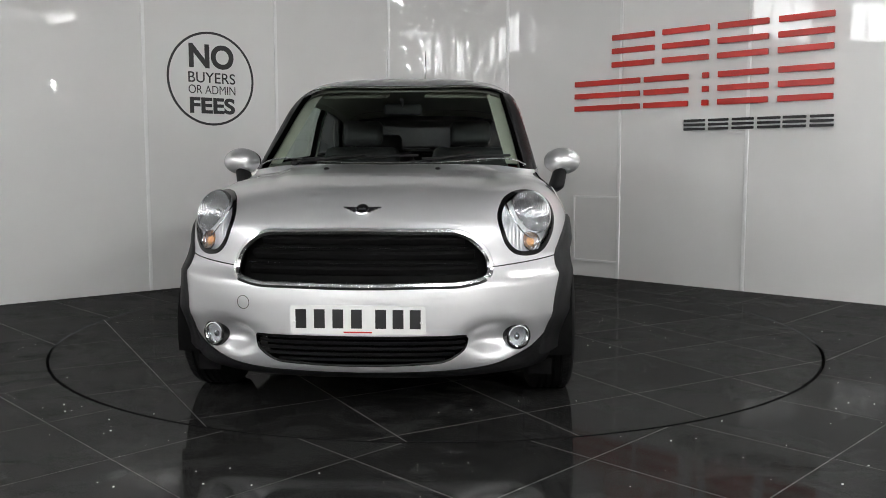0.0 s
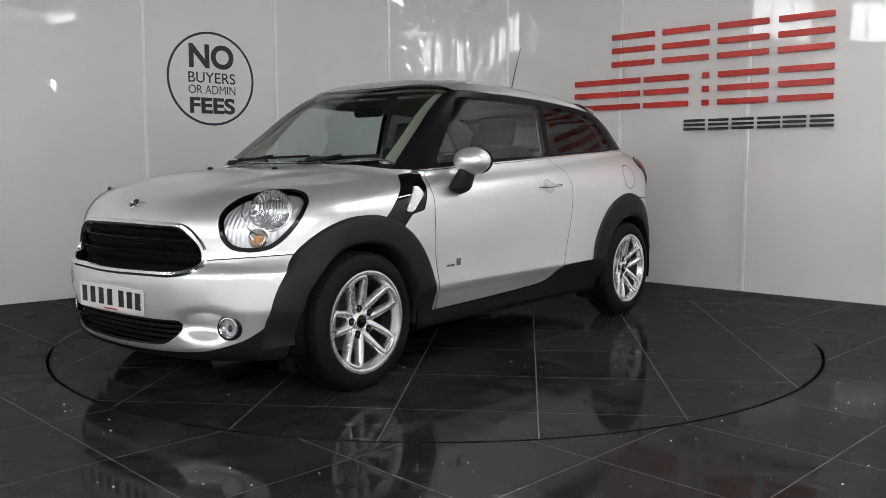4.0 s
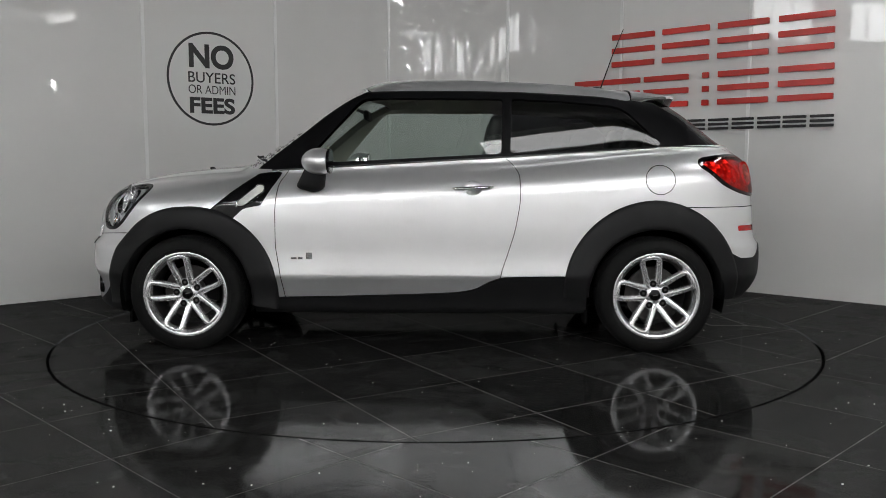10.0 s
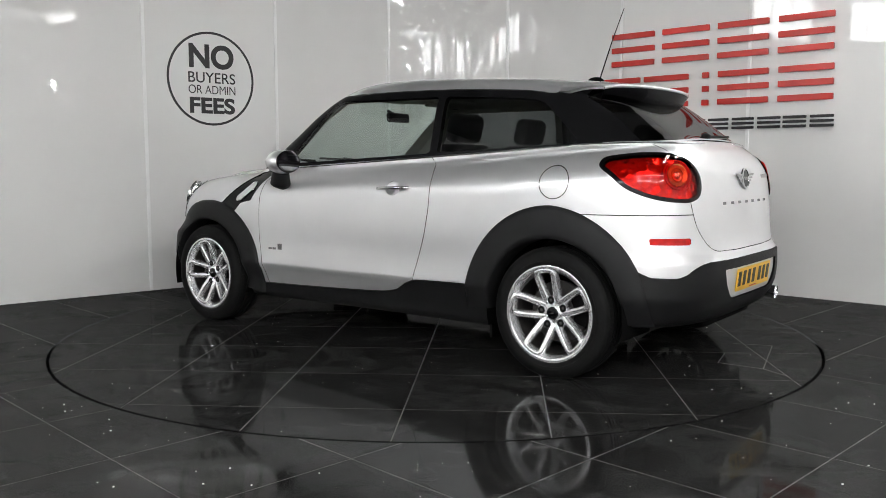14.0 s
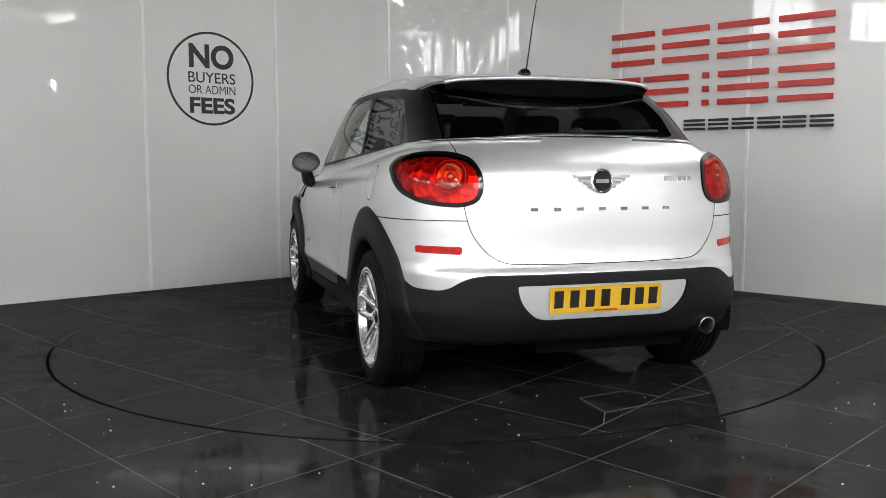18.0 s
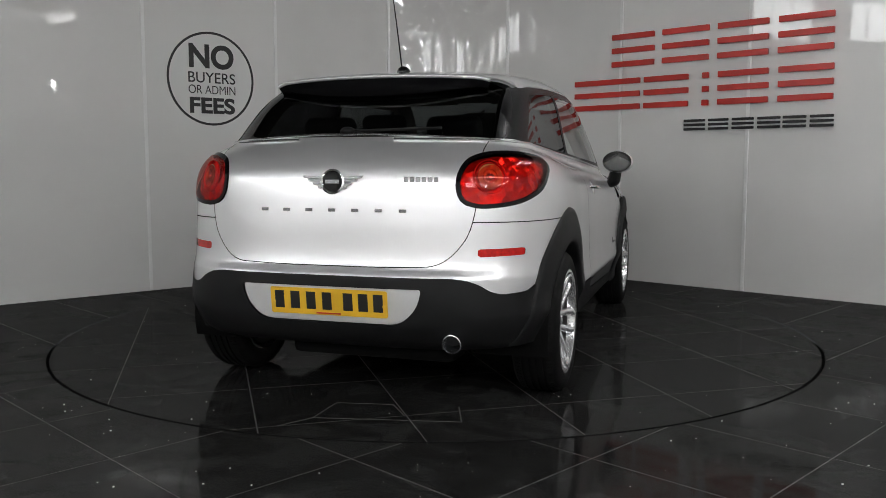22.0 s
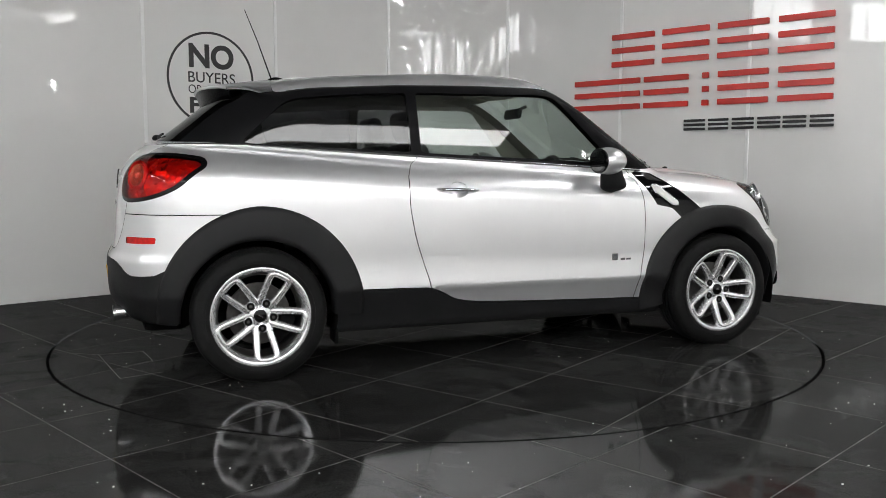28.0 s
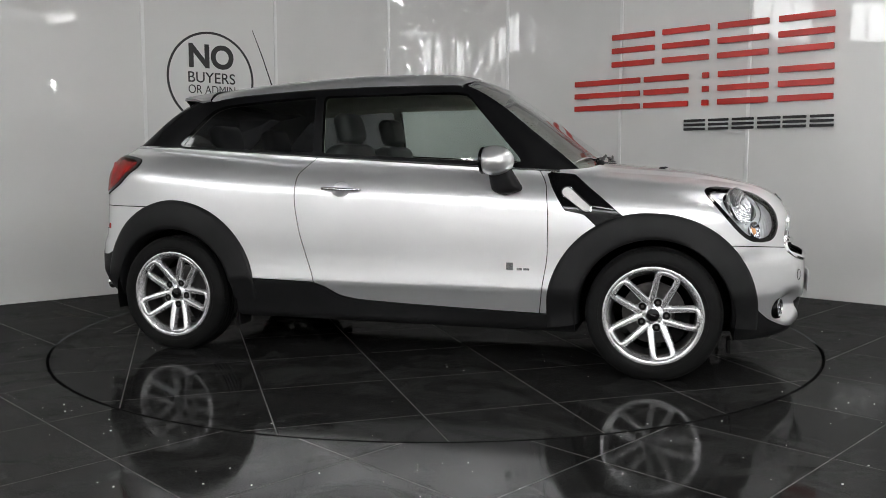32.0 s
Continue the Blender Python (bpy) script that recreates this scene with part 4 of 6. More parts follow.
def arch_trim(side, rear, parent):
    """Matt black plastic lip over a wheel."""
    cx = -HUB_X if rear else HUB_X
    a = np.linspace(radians(-2 if rear else -8), radians(184 if rear else 190), 61)
    ro = arch_radius(np.clip(a, 0, math.pi), rear)
    ri = ARCH_IN + 0.010
    cols = []
    for t, out in TRIM_PROFILE:
        r = ro + (ri - ro) * t
        x, z = cx + r * np.cos(a), HUB_Z + r * np.sin(a)
        base = np.minimum(surface_y(x, np.maximum(z, 0.30)), 0.875)
        proud = np.clip((np.sin(a) - 0.05) / 0.3, 0, 1)
        if t > 0.3:
            away = np.clip((x - cx) * (-1 if rear else 1), 0, 1)
            base = np.maximum(base, 0.846 * proud + 0.800 * (1 - proud) - (0.35 if rear else 0.55) * away ** 2)
        cols.append(np.stack([x, side * (base + out), z], 1))
    n, k = len(TRIM_PROFILE), len(a)
    vs = np.stack(cols, 1).reshape(-1, 3)
    fs = []
    for i in range(k - 1):
        for j in range(n - 1):
            q = (n * i + j, n * i + j + 1, n * i + n + j + 1, n * i + n + j)
            fs.append(q if side == 1 else q[::-1])
    ob = mesh_object("arch_trim", vs, fs, BLACK_PLASTIC, parent, "matt black plastic wheel arch trim")
    ob.data.set_sharp_from_angle(angle=radians(50))
    return ob


def wheel_liner(side, rear, parent):
    cx = -HUB_X if rear else HUB_X
    vs, fs = [], []
    n = 28
    for k in range(n + 1):
        a = radians(-15) + radians(210) * k / n
        for y in (0.855, 0.52):
            vs.append((cx + 0.374 * math.cos(a), side * y, HUB_Z + 0.374 * math.sin(a)))
    for k in range(n):
        fs.append((2 * k, 2 * k + 1, 2 * k + 3, 2 * k + 2))
    c = len(vs)
    vs.append((cx, side * 0.52, HUB_Z))
    for k in range(n):
        fs.append((c, 2 * k + 1, 2 * k + 3))
    return mesh_object("wheel_liner", vs, fs, DARK, parent)


def build_wheel(car):
    """One wheel about its own hub, outer face towards +y."""
    wheel = new("wheel")
    wheel.parent = car
    w = 0.205
    prof = [(0.218, -w / 2 + 0.01), (0.235, -w / 2), (0.262, -w / 2 - 0.004), (0.295, -w / 2 + 0.004), (0.314, -w / 2 + 0.022), (TYRE_R - 0.001, -w / 2 + 0.045)]
    for gy in (-0.045, -0.015, 0.015, 0.045):
        prof += [(TYRE_R, gy - 0.006), (TYRE_R - 0.008, gy - 0.005), (TYRE_R - 0.008, gy + 0.005), (TYRE_R, gy + 0.006)]
    prof += [(TYRE_R - 0.001, w / 2 - 0.045), (0.314, w / 2 - 0.022), (0.306, w / 2 - 0.010), (0.295, w / 2 - 0.004), (0.275, w / 2 + 0.003), (0.262, w / 2 + 0.004), (0.2575, w / 2 + 0.0035), (0.2565, w / 2 + 0.0055), (0.250, w / 2 + 0.005), (0.235, w / 2), (0.218, w / 2 - 0.01)]
    tyre = part("tyre", lathe(prof, "y", 72, close=True), RUBBER, wheel, "black rubber road tyre")
    bm = bmesh.new()
    for k in range(90):
        a = 2 * math.pi * k / 90
        for s in (-1, 1):
            m = Matrix.Rotation(a, 4, "Y") @ pose(0.3155, s * 0.070, 0, 0, 0, 17 * s)
            box(0, 0, 0, 0.007, 0.024, 0.013, m, bm)
    tagged(part("tread", bm, RUBBER, tyre), kind="stuff")
    rim = part("rim", lathe([(0.225, -0.10), (0.232, -0.095), (0.215, -0.06), (0.205, 0.02), (0.212, 0.07), (0.222, 0.085), (0.2365, 0.090), (0.2390, 0.097), (0.2370, 0.1025), (0.2345, 0.1035), (0.2200, 0.1025), (0.2165, 0.1005), (0.2150, 0.094), (0.206, 0.075), (0.198, 0.02), (0.206, -0.06), (0.218, -0.10)], "y", 64, close=True), ALLOY, wheel, "silver alloy rim")
    # five pairs of spokes, each pair bent round into one loop at the rim
    half = [(0.036, 0.0245), (0.060, 0.0285), (0.090, 0.0335), (0.120, 0.0380), (0.150, 0.0420), (0.178, 0.0450), (0.192, 0.0452), (0.2035, 0.0415), (0.2095, 0.033), (0.2125, 0.020), (0.2135, 0.007)]
    path = [Vector((r, o)) for r, o in half] + [Vector((r, -o)) for r, o in half[::-1]]
    for k in range(5):
        base = math.pi / 2 + 2 * math.pi * k / 5
        m = Matrix.Rotation(-base, 4, "Y")
        bm = bmesh.new()
        secs = []
        for i, q in enumerate(path):
            d = (path[min(i + 1, len(path) - 1)] - path[max(i - 1, 0)]).normalized()
            side = Vector((-d.y, d.x))
            t = max(0.0, (q.x - 0.036) / 0.18)
            wid = 0.0178 - 0.0035 * min(1, t) ** 1.5
            h = 0.050 + 0.0525 * min(1, t) ** 0.85
            row = [(-wid, -0.036), (-wid, -0.010), (-wid * 0.74, -0.0015), (-wid * 0.5, 0.0006), (wid * 0.5, 0.0006), (wid * 0.74, -0.0015), (wid, -0.010), (wid, -0.036)]
            secs.append([bm.verts.new(m @ Vector((q.x + side.x * a, h + b, q.y + side.y * a))) for a, b in row])
        for a, b in zip(secs, secs[1:]):
            for i in range(8):
                j = (i + 1) % 8
                bm.faces.new((a[i], a[j], b[j], b[i]))
        bm.faces.new(secs[0])
        bm.faces.new(secs[-1])
        part("spoke_loop", bm, ALLOY, rim, sharp=38)
    hub = part("hub", lathe([(0.0, 0.062), (0.030, 0.062), (0.036, 0.058), (0.066, 0.049), (0.074, 0.040), (0.072, 0.0), (0.0, 0.0)], "y", 40), ALLOY, wheel)
    part("centre_cap", lathe([(0.0, 0.0675), (0.025, 0.0675), (0.0300, 0.065), (0.0315, 0.058), (0.0, 0.058)], "y", 32), GLOSS_BLACK, hub, "gloss black centre cap")
    part("cap_emblem", box(0, 0.0680, 0, 0.026, 0.002, 0.007), BADGE, hub)
    for k in range(5):
        a = math.pi / 2 + 2 * math.pi * k / 5
        m = pose(0.063 * math.cos(a), 0, 0.063 * math.sin(a))
        # solid dark plug: the shade inside an open bolt hole, put in as colour
        part("bolt_hole_shade", lathe([(0.0, 0.0606), (0.0180, 0.0606), (0.0180, 0.045), (0.0, 0.045)], "y", 18, m), DARK, hub)
        part("bolt_ring", lathe([(0.0182, 0.045), (0.0182, 0.0612), (0.0198, 0.0630), (0.0220, 0.0600), (0.0235, 0.0500), (0.0235, 0.045)], "y", 20, m, close=True), ALLOY, hub)
        part("wheel_bolt", lathe([(0.0, 0.0616), (0.007, 0.0616), (0.0085, 0.0610), (0.0, 0.0610)], "y", 6, m), BRAKE, hub)
    part("brake_disc", lathe([(0.06, -0.005), (0.150, -0.005), (0.150, -0.028), (0.06, -0.028)], "y", 40, close=True), BRAKE, wheel, "dull steel brake disc")
    part("barrel", lathe([(0.1965, -0.095), (0.1965, 0.066), (0.1975, 0.066), (0.1975, -0.095)], "y", 48, close=True), BRAKE, rim, "dark inner barrel of the rim")
    arc = [radians(150 + 6 * i) for i in range(11)]
    out = [(0.172 * math.cos(a), 0.172 * math.sin(a)) for a in arc] + [(0.100 * math.cos(a), 0.100 * math.sin(a)) for a in arc[::-1]]
    part("brake_caliper", prism(out, 0.07, pose(0, 0.025, 0, 90, 0, 0)), DARK, wheel, bevel=0.006)
    valve = tube([(0.205, 0.085, 0.03), (0.196, 0.105, 0.03)], 0.004, 8)
    part("valve", valve, DARK, rim)
    return wheel


def build_car():
    car = empty("car", "silver three-door compact coupe with black wheel arch trim", "car")
    p = cut_skin()
    # dark inner shell seen through the panel gaps
    for key in ("front_bumper", "bonnet", "tailgate", "rear_bumper", "rear_apron", "chin"):
        panel("inner_shell", p[key], 0, DARK, car, 0.0, -0.016)
    for side, _ in SIDES:
        for key in ("wing", "door", "quarter_plain", "sill", "scuttle"):
            panel("inner_shell", p[key], side, DARK, car, 0.0, -0.016)
    panel("underbody", p["floor"], 0, DARK, car, 0.01)
    panel("roof", p["roof"], 0, SILVER, car, 0.02, label="silver roof panel")
    panel("bonnet", p["bonnet"], 0, SILVER, car, 0.014, label="silver rounded bonnet")
    bumper = panel("front_bumper", p["front_bumper"], 0, SILVER, car, 0.014)
    panel("chin", p["chin"], 0, BLACK_PLASTIC, car, 0.014, 0.003, "matt black lower front lip")
    panel("tailgate", p["tailgate"], 0, SILVER, car, 0.014, label="silver rear lid")
    panel("rear_bumper", p["rear_bumper"], 0, SILVER, car, 0.014)
    apron = panel("rear_apron", p["rear_apron"], 0, BLACK_PLASTIC, car, 0.014, 0.004, "matt black lower rear bumper")
    panel("plate_recess", p["plate_recess"], 0, WHITE_PAINT, apron, 0.01, -0.006, "white panel round the rear plate")
    for name, mat in (("windscreen", GLASS), ("rear_window", REAR_TINT)):
        panel(name, p[name], 0, mat, car, 0.0, -0.002)
    panel("grille_back", p["grille"], 0, DARK, car, 0.0, -0.05)
    panel("low_grille_back", p["low_grille"], 0, DARK, car, 0.0, -0.05)
    for side, word in SIDES:
        panel("wing", p["wing"], side, SILVER, car, 0.014)
        panel("rear_quarter", p["quarter"] if side == 1 else p["quarter_plain"], side, SILVER, car, 0.014)
        door = panel("door", p["door"], side, SILVER, car, 0.03, label="closed silver door")
        panel("sill", p["sill"], side, BLACK_PLASTIC, car, 0.014, 0.004, "matt black sill trim")
        panel("pillar_trim", p["pillars"], side, PILLAR_BLACK, car, 0.03, label="gloss black window surround")
        panel("door_window", p["door_glass"], side, GLASS, door, 0.0, -0.002)
        panel("quarter_window", p["quarter_glass"], side, TINTED, car, 0.0, -0.002)
        if side == 1:
            panel("fuel_flap", p["fuel_flap"], side, SILVER, car, 0.012, label="round silver fuel flap")
        panel("scuttle_trim", p["scuttle"], side, GLOSS_BLACK, car, 0.02, -0.004, "gloss black side grille trim")
        headlamp(car, p, side)
        tail_lamp(car, p, side)
        panel("rear_reflector", p["reflector"], side, RED_PLASTIC, car, 0.012, -0.003, "slim red reflector")
        for rear in (False, True):
            arch_trim(side, rear, car)
            wheel_liner(side, rear, car)
    spoiler(car)
    nose_details(car)
    tail_details(car)
    side_details(car)
    glass_details(car)
    cabin_inside(car, p)
    wheel = build_wheel(car)
    wheel.matrix_basis = pose(HUB_X, 0.770, HUB_Z, 0, 13, 0)
    copy_thing(wheel, pose(-HUB_X, 0.776, HUB_Z, 0, 9, 0))
    copy_thing(wheel, pose(HUB_X, -0.770, HUB_Z, 0, -20, 180))
    copy_thing(wheel, pose(-HUB_X, -0.776, HUB_Z, 0, -28, 180))
    return car


# ---- details of the car (used by build_car, above) ----
def flip(m, side):
    """Mirrors a pose built for the car's left on to the other side."""
    return m if side == 1 else Matrix.Diagonal((1, -1, 1, 1)) @ m


def axes_matrix(axes):
    c, n, u, w = axes
    return Matrix(((u[0], w[0], n[0], c[0]), (u[1], w[1], n[1], c[1]), (u[2], w[2], n[2], c[2]), (0, 0, 0, 1)))


def bowl(r, depth, steps=40, inner=0.012):
    """A hollow lamp reflector that opens along +z."""
    prof = [(0.0, -depth - 0.004), (r * 0.75, -depth * 0.85), (r * 1.04, -depth * 0.3), (r * 1.04, 0.0), (r, 0.0)] + [(inner + (r - inner) * math.sqrt(1 - t), -depth * t) for t in (0.08, 0.2, 0.4, 0.6, 0.8, 1.0)] + [(0.0, -depth)]
    return prof


def skin_depth(axes, a, b):
    """How far the skin stands out from a lamp's plane at a, b."""
    c, n, u, w = axes
    p = c + u * a + w * b
    lo, hi = -0.2, 0.25
    for _ in range(24):
        mid = 0.5 * (lo + hi)
        q = p + n * mid
        if skin(np.array([q[0]]), np.array([q[1]]), np.array([q[2]]))[0] < 0:
            lo = mid
        else:
            hi = mid
    return lo


def headlamp(car, p, side):
    ring = panel("headlamp", p["head_ring"], side, GLOSS_BLACK, car, 0.014, 0.003, "large oval headlamp with clear lens and gloss black ring")
    panel("lens", p["headlamp"], side, LENS, ring, 0.0, 0.002, "clear headlamp lens")
    shell = p["headlamp"]
    for a, b, r in ((0.045, 0.045, 0.090), (0.002, -0.082, 0.041)):
        rim_line = [(a + r * math.cos(t), b + r * math.sin(t)) for t in np.linspace(0, 2 * math.pi, 40, endpoint=False)]
        _, shell = shell.split(on_axes(HEAD_AXES, rim_line, 0.0, 0.5))
    panel("lamp_housing", shell, side, LAMP_SILVER, ring, 0.0, -0.020, "silver lamp housing")
    m = flip(axes_matrix(HEAD_AXES), side)
    ahead = Matrix.Rotation(radians(-8), 4, "Y")

    def at(a, b, deep):
        return m @ pose(a, b, skin_depth(HEAD_AXES, a, b) - deep) @ ahead
    big = at(0.045, 0.045, 0.017)
    part("main_reflector", lathe(bowl(0.090, 0.050), "z", 40, big), LAMP_CHROME, ring, "chrome main beam reflector")
    part("reflector_rim", lathe([(0.090, 0.0), (0.092, 0.004), (0.096, 0.002), (0.094, -0.010)], "z", 40, big, close=True), CHROME, ring)
    flutes = bmesh.new()
    for k in range(9):
        o = -0.056 + 0.014 * k
        hgt = math.sqrt(0.074 ** 2 - o * o)
        box(o, 0.012 + hgt * 0.5, -0.020 - 0.012 * (1 - (o / 0.07) ** 2), 0.004, hgt * 0.85, 0.005, big, flutes)
    part("reflector_flutes", flutes, BADGE, ring)
    part("bulb_shield", lathe([(0.0, -0.006), (0.012, -0.008), (0.0165, -0.014), (0.0165, -0.036), (0.0, -0.036)], "z", 20, big), CHROME, ring)
    part("bulb_cap", lathe([(0.0, -0.0045), (0.0085, -0.0055), (0.010, -0.009), (0.0, -0.010)], "z", 16, big), LAMP_SILVER, ring)
    for k, (r0, a0, a1) in enumerate(((0.120, 155, 255),)):
        pts = []
        for t in np.linspace(radians(a0), radians(a1), 18):
            a, b = 0.045 + r0 * math.cos(t), 0.045 + r0 * math.sin(t)
            pts.append(m @ Vector((a, b, skin_depth(HEAD_AXES, a, b) - 0.019)))
        part("styling_line", tube(pts, 0.0035, 6), CHROME, ring)
    low = at(0.002, -0.082, 0.014)
    part("indicator_reflector", lathe(bowl(0.040, 0.022), "z", 32, low), LAMP_CHROME, ring, "chrome indicator bowl")
    part("indicator_rim", lathe([(0.039, 0.0), (0.041, 0.003), (0.0435, 0.0), (0.041, -0.006)], "z", 32, low, close=True), CHROME, ring)
    part("indicator_bulb", ellipsoid(0, 0, -0.008, 0.019, 0.019, 0.010, low, seg=16), AMBER, ring, "amber indicator bulb")


def tail_lamp(car, p, side):
    ring = panel("tail_lamp", p["tail_ring"], side, GLOSS_BLACK, car, 0.020, 0.006, "oval red tail lamp in a gloss black ring")
    panel("lens", p["tail_lamp"], side, RED_LENS, ring, 0.0, 0.009, "glossy red lens")
    panel("lamp_housing", p["tail_lamp"], side, RED_BACK, ring, 0.0, -0.010, "red reflector housing")
    m = flip(axes_matrix(TAIL_AXES), side)
    at = m @ pose(0.052, 0.014, skin_depth(TAIL_AXES, 0.052, 0.014) - 0.004)
    part("indicator_bowl", lathe([(0.0, -0.006), (0.020, -0.005), (0.040, -0.001), (0.052, 0.003), (0.055, -0.004), (0.0, -0.012)], "z", 36, at), AMBER_CLEAR, ring, "amber indicator bowl")
    part("indicator_bulb", ellipsoid(0, 0, -0.002, 0.017, 0.017, 0.008, at, seg=16), LAMP_CHROME, ring, "bright bulb")
    for r in (0.030, 0.057, 0.068):
        part("ring_line", lathe([(r - 0.002, 0.0), (r, 0.004), (r + 0.002, 0.0), (r, -0.012)], "z", 40, at, close=True), AMBER_CLEAR if r < 0.05 else RED_PLASTIC, ring)


def spoiler(car):
    """Thick lip over the rear window: silver skin on top, black body below."""
    wide = [(-1.52, 0.530), (-1.40, 0.578), (-1.30, 0.600), (-1.19, float(surface_y([-1.192], [1.392])[0]))]

    def drop(d):
        lo, hi = np.zeros_like(d), np.full_like(d, 0.145)
        for _ in range(18):
            mid = 0.5 * (lo + hi)
            over = smax(-d, -mid, 0.145) > 0
            lo, hi = np.where(over, mid, lo), np.where(over, hi, mid)
        return lo
    v = np.linspace(-1, 1, 49)
    rows, under = [], []
    for k in range(13):
        t = k / 12
        w = float(curve(-1.192 - 0.325 * t, wide))
        y = v * w
        edge = -1.517 + 0.10 * (np.abs(y) / 0.5) ** 3
        x = -1.192 + (edge + 1.192) * t
        z = curve(x, ROOF) - 0.038 * (np.abs(y) / 0.6) ** 2.4 - drop(curve(x, wide) + 0.030 - np.abs(y)) + 0.003
        rows.append(np.stack([x, y, z], 1))
    last = rows[-1]
    for dx, dz in ((-0.004, -0.003), (-0.006, -0.008), (-0.003, -0.014), (0.004, -0.017)):
        rows.append(last + (dx, 0, dz))
    deep = 1 - 0.30 * (np.abs(last[:, 1]) / 0.5) ** 2
    for dx, dz, f in ((0.003, -0.0165, 0.0), (0.012, -0.040, 0.4), (0.030, -0.105, 1.0), (0.055, -0.118, 1.0), (0.14, -0.105, 1.0), (0.26, -0.07, 1.0)):
        q = last + (dx, 0, dz)
        q[:, 2] += -dz * f * (1 - deep)
        q[:, 1] *= 1 - 0.06 * f
        under.append(q)
    n = len(v)

    def grid(r):
        return np.concatenate(r), [(n * i + j, n * i + n + j, n * i + n + j + 1, n * i + j + 1) for i in range(len(r) - 1) for j in range(n - 1)]
    vs, fs = grid(rows)
    # turned-down edge at each side
    for j, s in ((0, -1), (n - 1, 1)):
        k = len(vs)
        low = np.array([row[j] + (0, -0.004 * s, -0.012) for row in rows[:13]])
        vs = np.concatenate([vs, low])
        for i in range(12):
            q = (n * i + j, n * (i + 1) + j, k + i + 1, k + i)
            fs.append(q if s == -1 else q[::-1])
    top = mesh_object("spoiler", vs, fs, SILVER, car, "silver roof spoiler over the rear window")
    a, b = grid(under)
    mesh_object("underside", a, b, PILLAR_BLACK, top, "black underside of the spoiler")


def surround(outline, front, width, depth, out):
    """A bead that follows an outline on the nose or the tail."""
    o = np.array(outline)
    n = len(o)
    x = surface_x(np.abs(o[:, 0]), o[:, 1], front)
    bm = bmesh.new()
    rings = []
    c = o.mean(0)
    prof = ((0.0, -0.5), (0.12, 0.55), (0.5, 1.0), (0.88, 0.55), (1.0, -0.5))
    for i in range(n):
        t = o[(i + 1) % n] - o[i - 1]
        nrm = np.array([t[1], -t[0]])
        nrm /= max(np.linalg.norm(nrm), 1e-9)
        if nrm @ (c - o[i]) < 0:
            nrm = -nrm
        row = []
        for a, b in prof:
            q = o[i] + nrm * (a - 0.35) * width
            row.append(bm.verts.new((x[i] + (1 if front else -1) * (out + depth * b), q[0], q[1])))
        rings.append(row)
    for i in range(n):
        a, b = rings[i], rings[(i + 1) % n]
        for k in range(len(prof) - 1):
            bm.faces.new((a[k], a[k + 1], b[k + 1], b[k]))
        bm.faces.new((a[-1], a[0], b[0], b[-1]))
    return bm


def bar_across(z, half, front, width, thick, out, bend=True, steps=24):
    """A rounded slat across the nose, following its curve."""
    ys = np.linspace(-half, half, steps + 1)
    xs = surface_x(np.abs(ys), np.full(ys.shape, z), front)
    bm = bmesh.new()
    rings = []
    for y, x in zip(ys, xs):
        rings.append([bm.verts.new((x + out + b * thick, y, z + a * width)) for a, b in ((-0.5, -1), (-0.5, -0.2), (-0.25, 0.25), (0.15, 0.5), (0.5, 0.1), (0.5, -1))])
    for a, b in zip(rings, rings[1:]):
        for k in range(6):
            bm.faces.new((a[k], a[(k + 1) % 6], b[(k + 1) % 6], b[k]))
    bm.faces.new(rings[0])
    bm.faces.new(rings[-1])
    return bm


def plate(car, name, m, mat, word):
    """A registration plate: the characters stand as plain dark bars."""
    board = part(name, prism(rounded([(-0.262, -0.056), (0.262, -0.056), (0.262, 0.056), (-0.262, 0.056)], 0.01), 0.004, m), mat, car, word)
    for k, o in enumerate((-0.207, -0.135, -0.063, 0.009, 0.103, 0.170, 0.236)):
        w = 0.042
        part("dark_bar", box(o - 0.014, 0.004, 0.0044, w, 0.074, 0.0012, m), SIGN_BLACK, board)
    part("maker_line", box(0, -0.048, 0.0044, 0.11, 0.006, 0.0008, m), SIGN_RED, board)
    for s in (-1, 1):
        part("screw_cap", lathe([(0.0, 0.0062), (0.004, 0.006), (0.006, 0.004), (0.0, 0.004)], "z", 12, m @ pose(s * 0.245, -0.008, 0)), mat, board)
    return board


def emblem(car, m, r, span, name):
    """A chrome disc with a bar wing at each side."""
    base = part(name, lathe([(0.0, 0.006), (r * 0.80, 0.006), (r * 0.86, 0.0095), (r, 0.007), (r, 0.0), (0.0, 0.0)], "z", 32, m), CHROME, car, "winged chrome disc emblem")
    part("disc", lathe([(0.0, 0.0075), (r * 0.78, 0.0072), (r * 0.8, 0.006), (0.0, 0.006)], "z", 32, m), GLOSS_BLACK, base)
    part("bar", box(0, 0, 0.0082, r * 1.15, r * 0.30, 0.0014, m), BADGE, base)
    for s in (-1, 1):
        for k in range(4):
            y0 = r * (0.42 - 0.27 * k)
            x1 = span * (1.0 - 0.17 * k)
            part("wing_bar", prism([(s * r * 0.92, y0), (s * x1, y0 + r * 0.06), (s * x1 * 0.95, y0 - r * 0.14), (s * r * 0.92, y0 - r * 0.2)][::s], 0.006, m), EMBLEM, base)
    return base


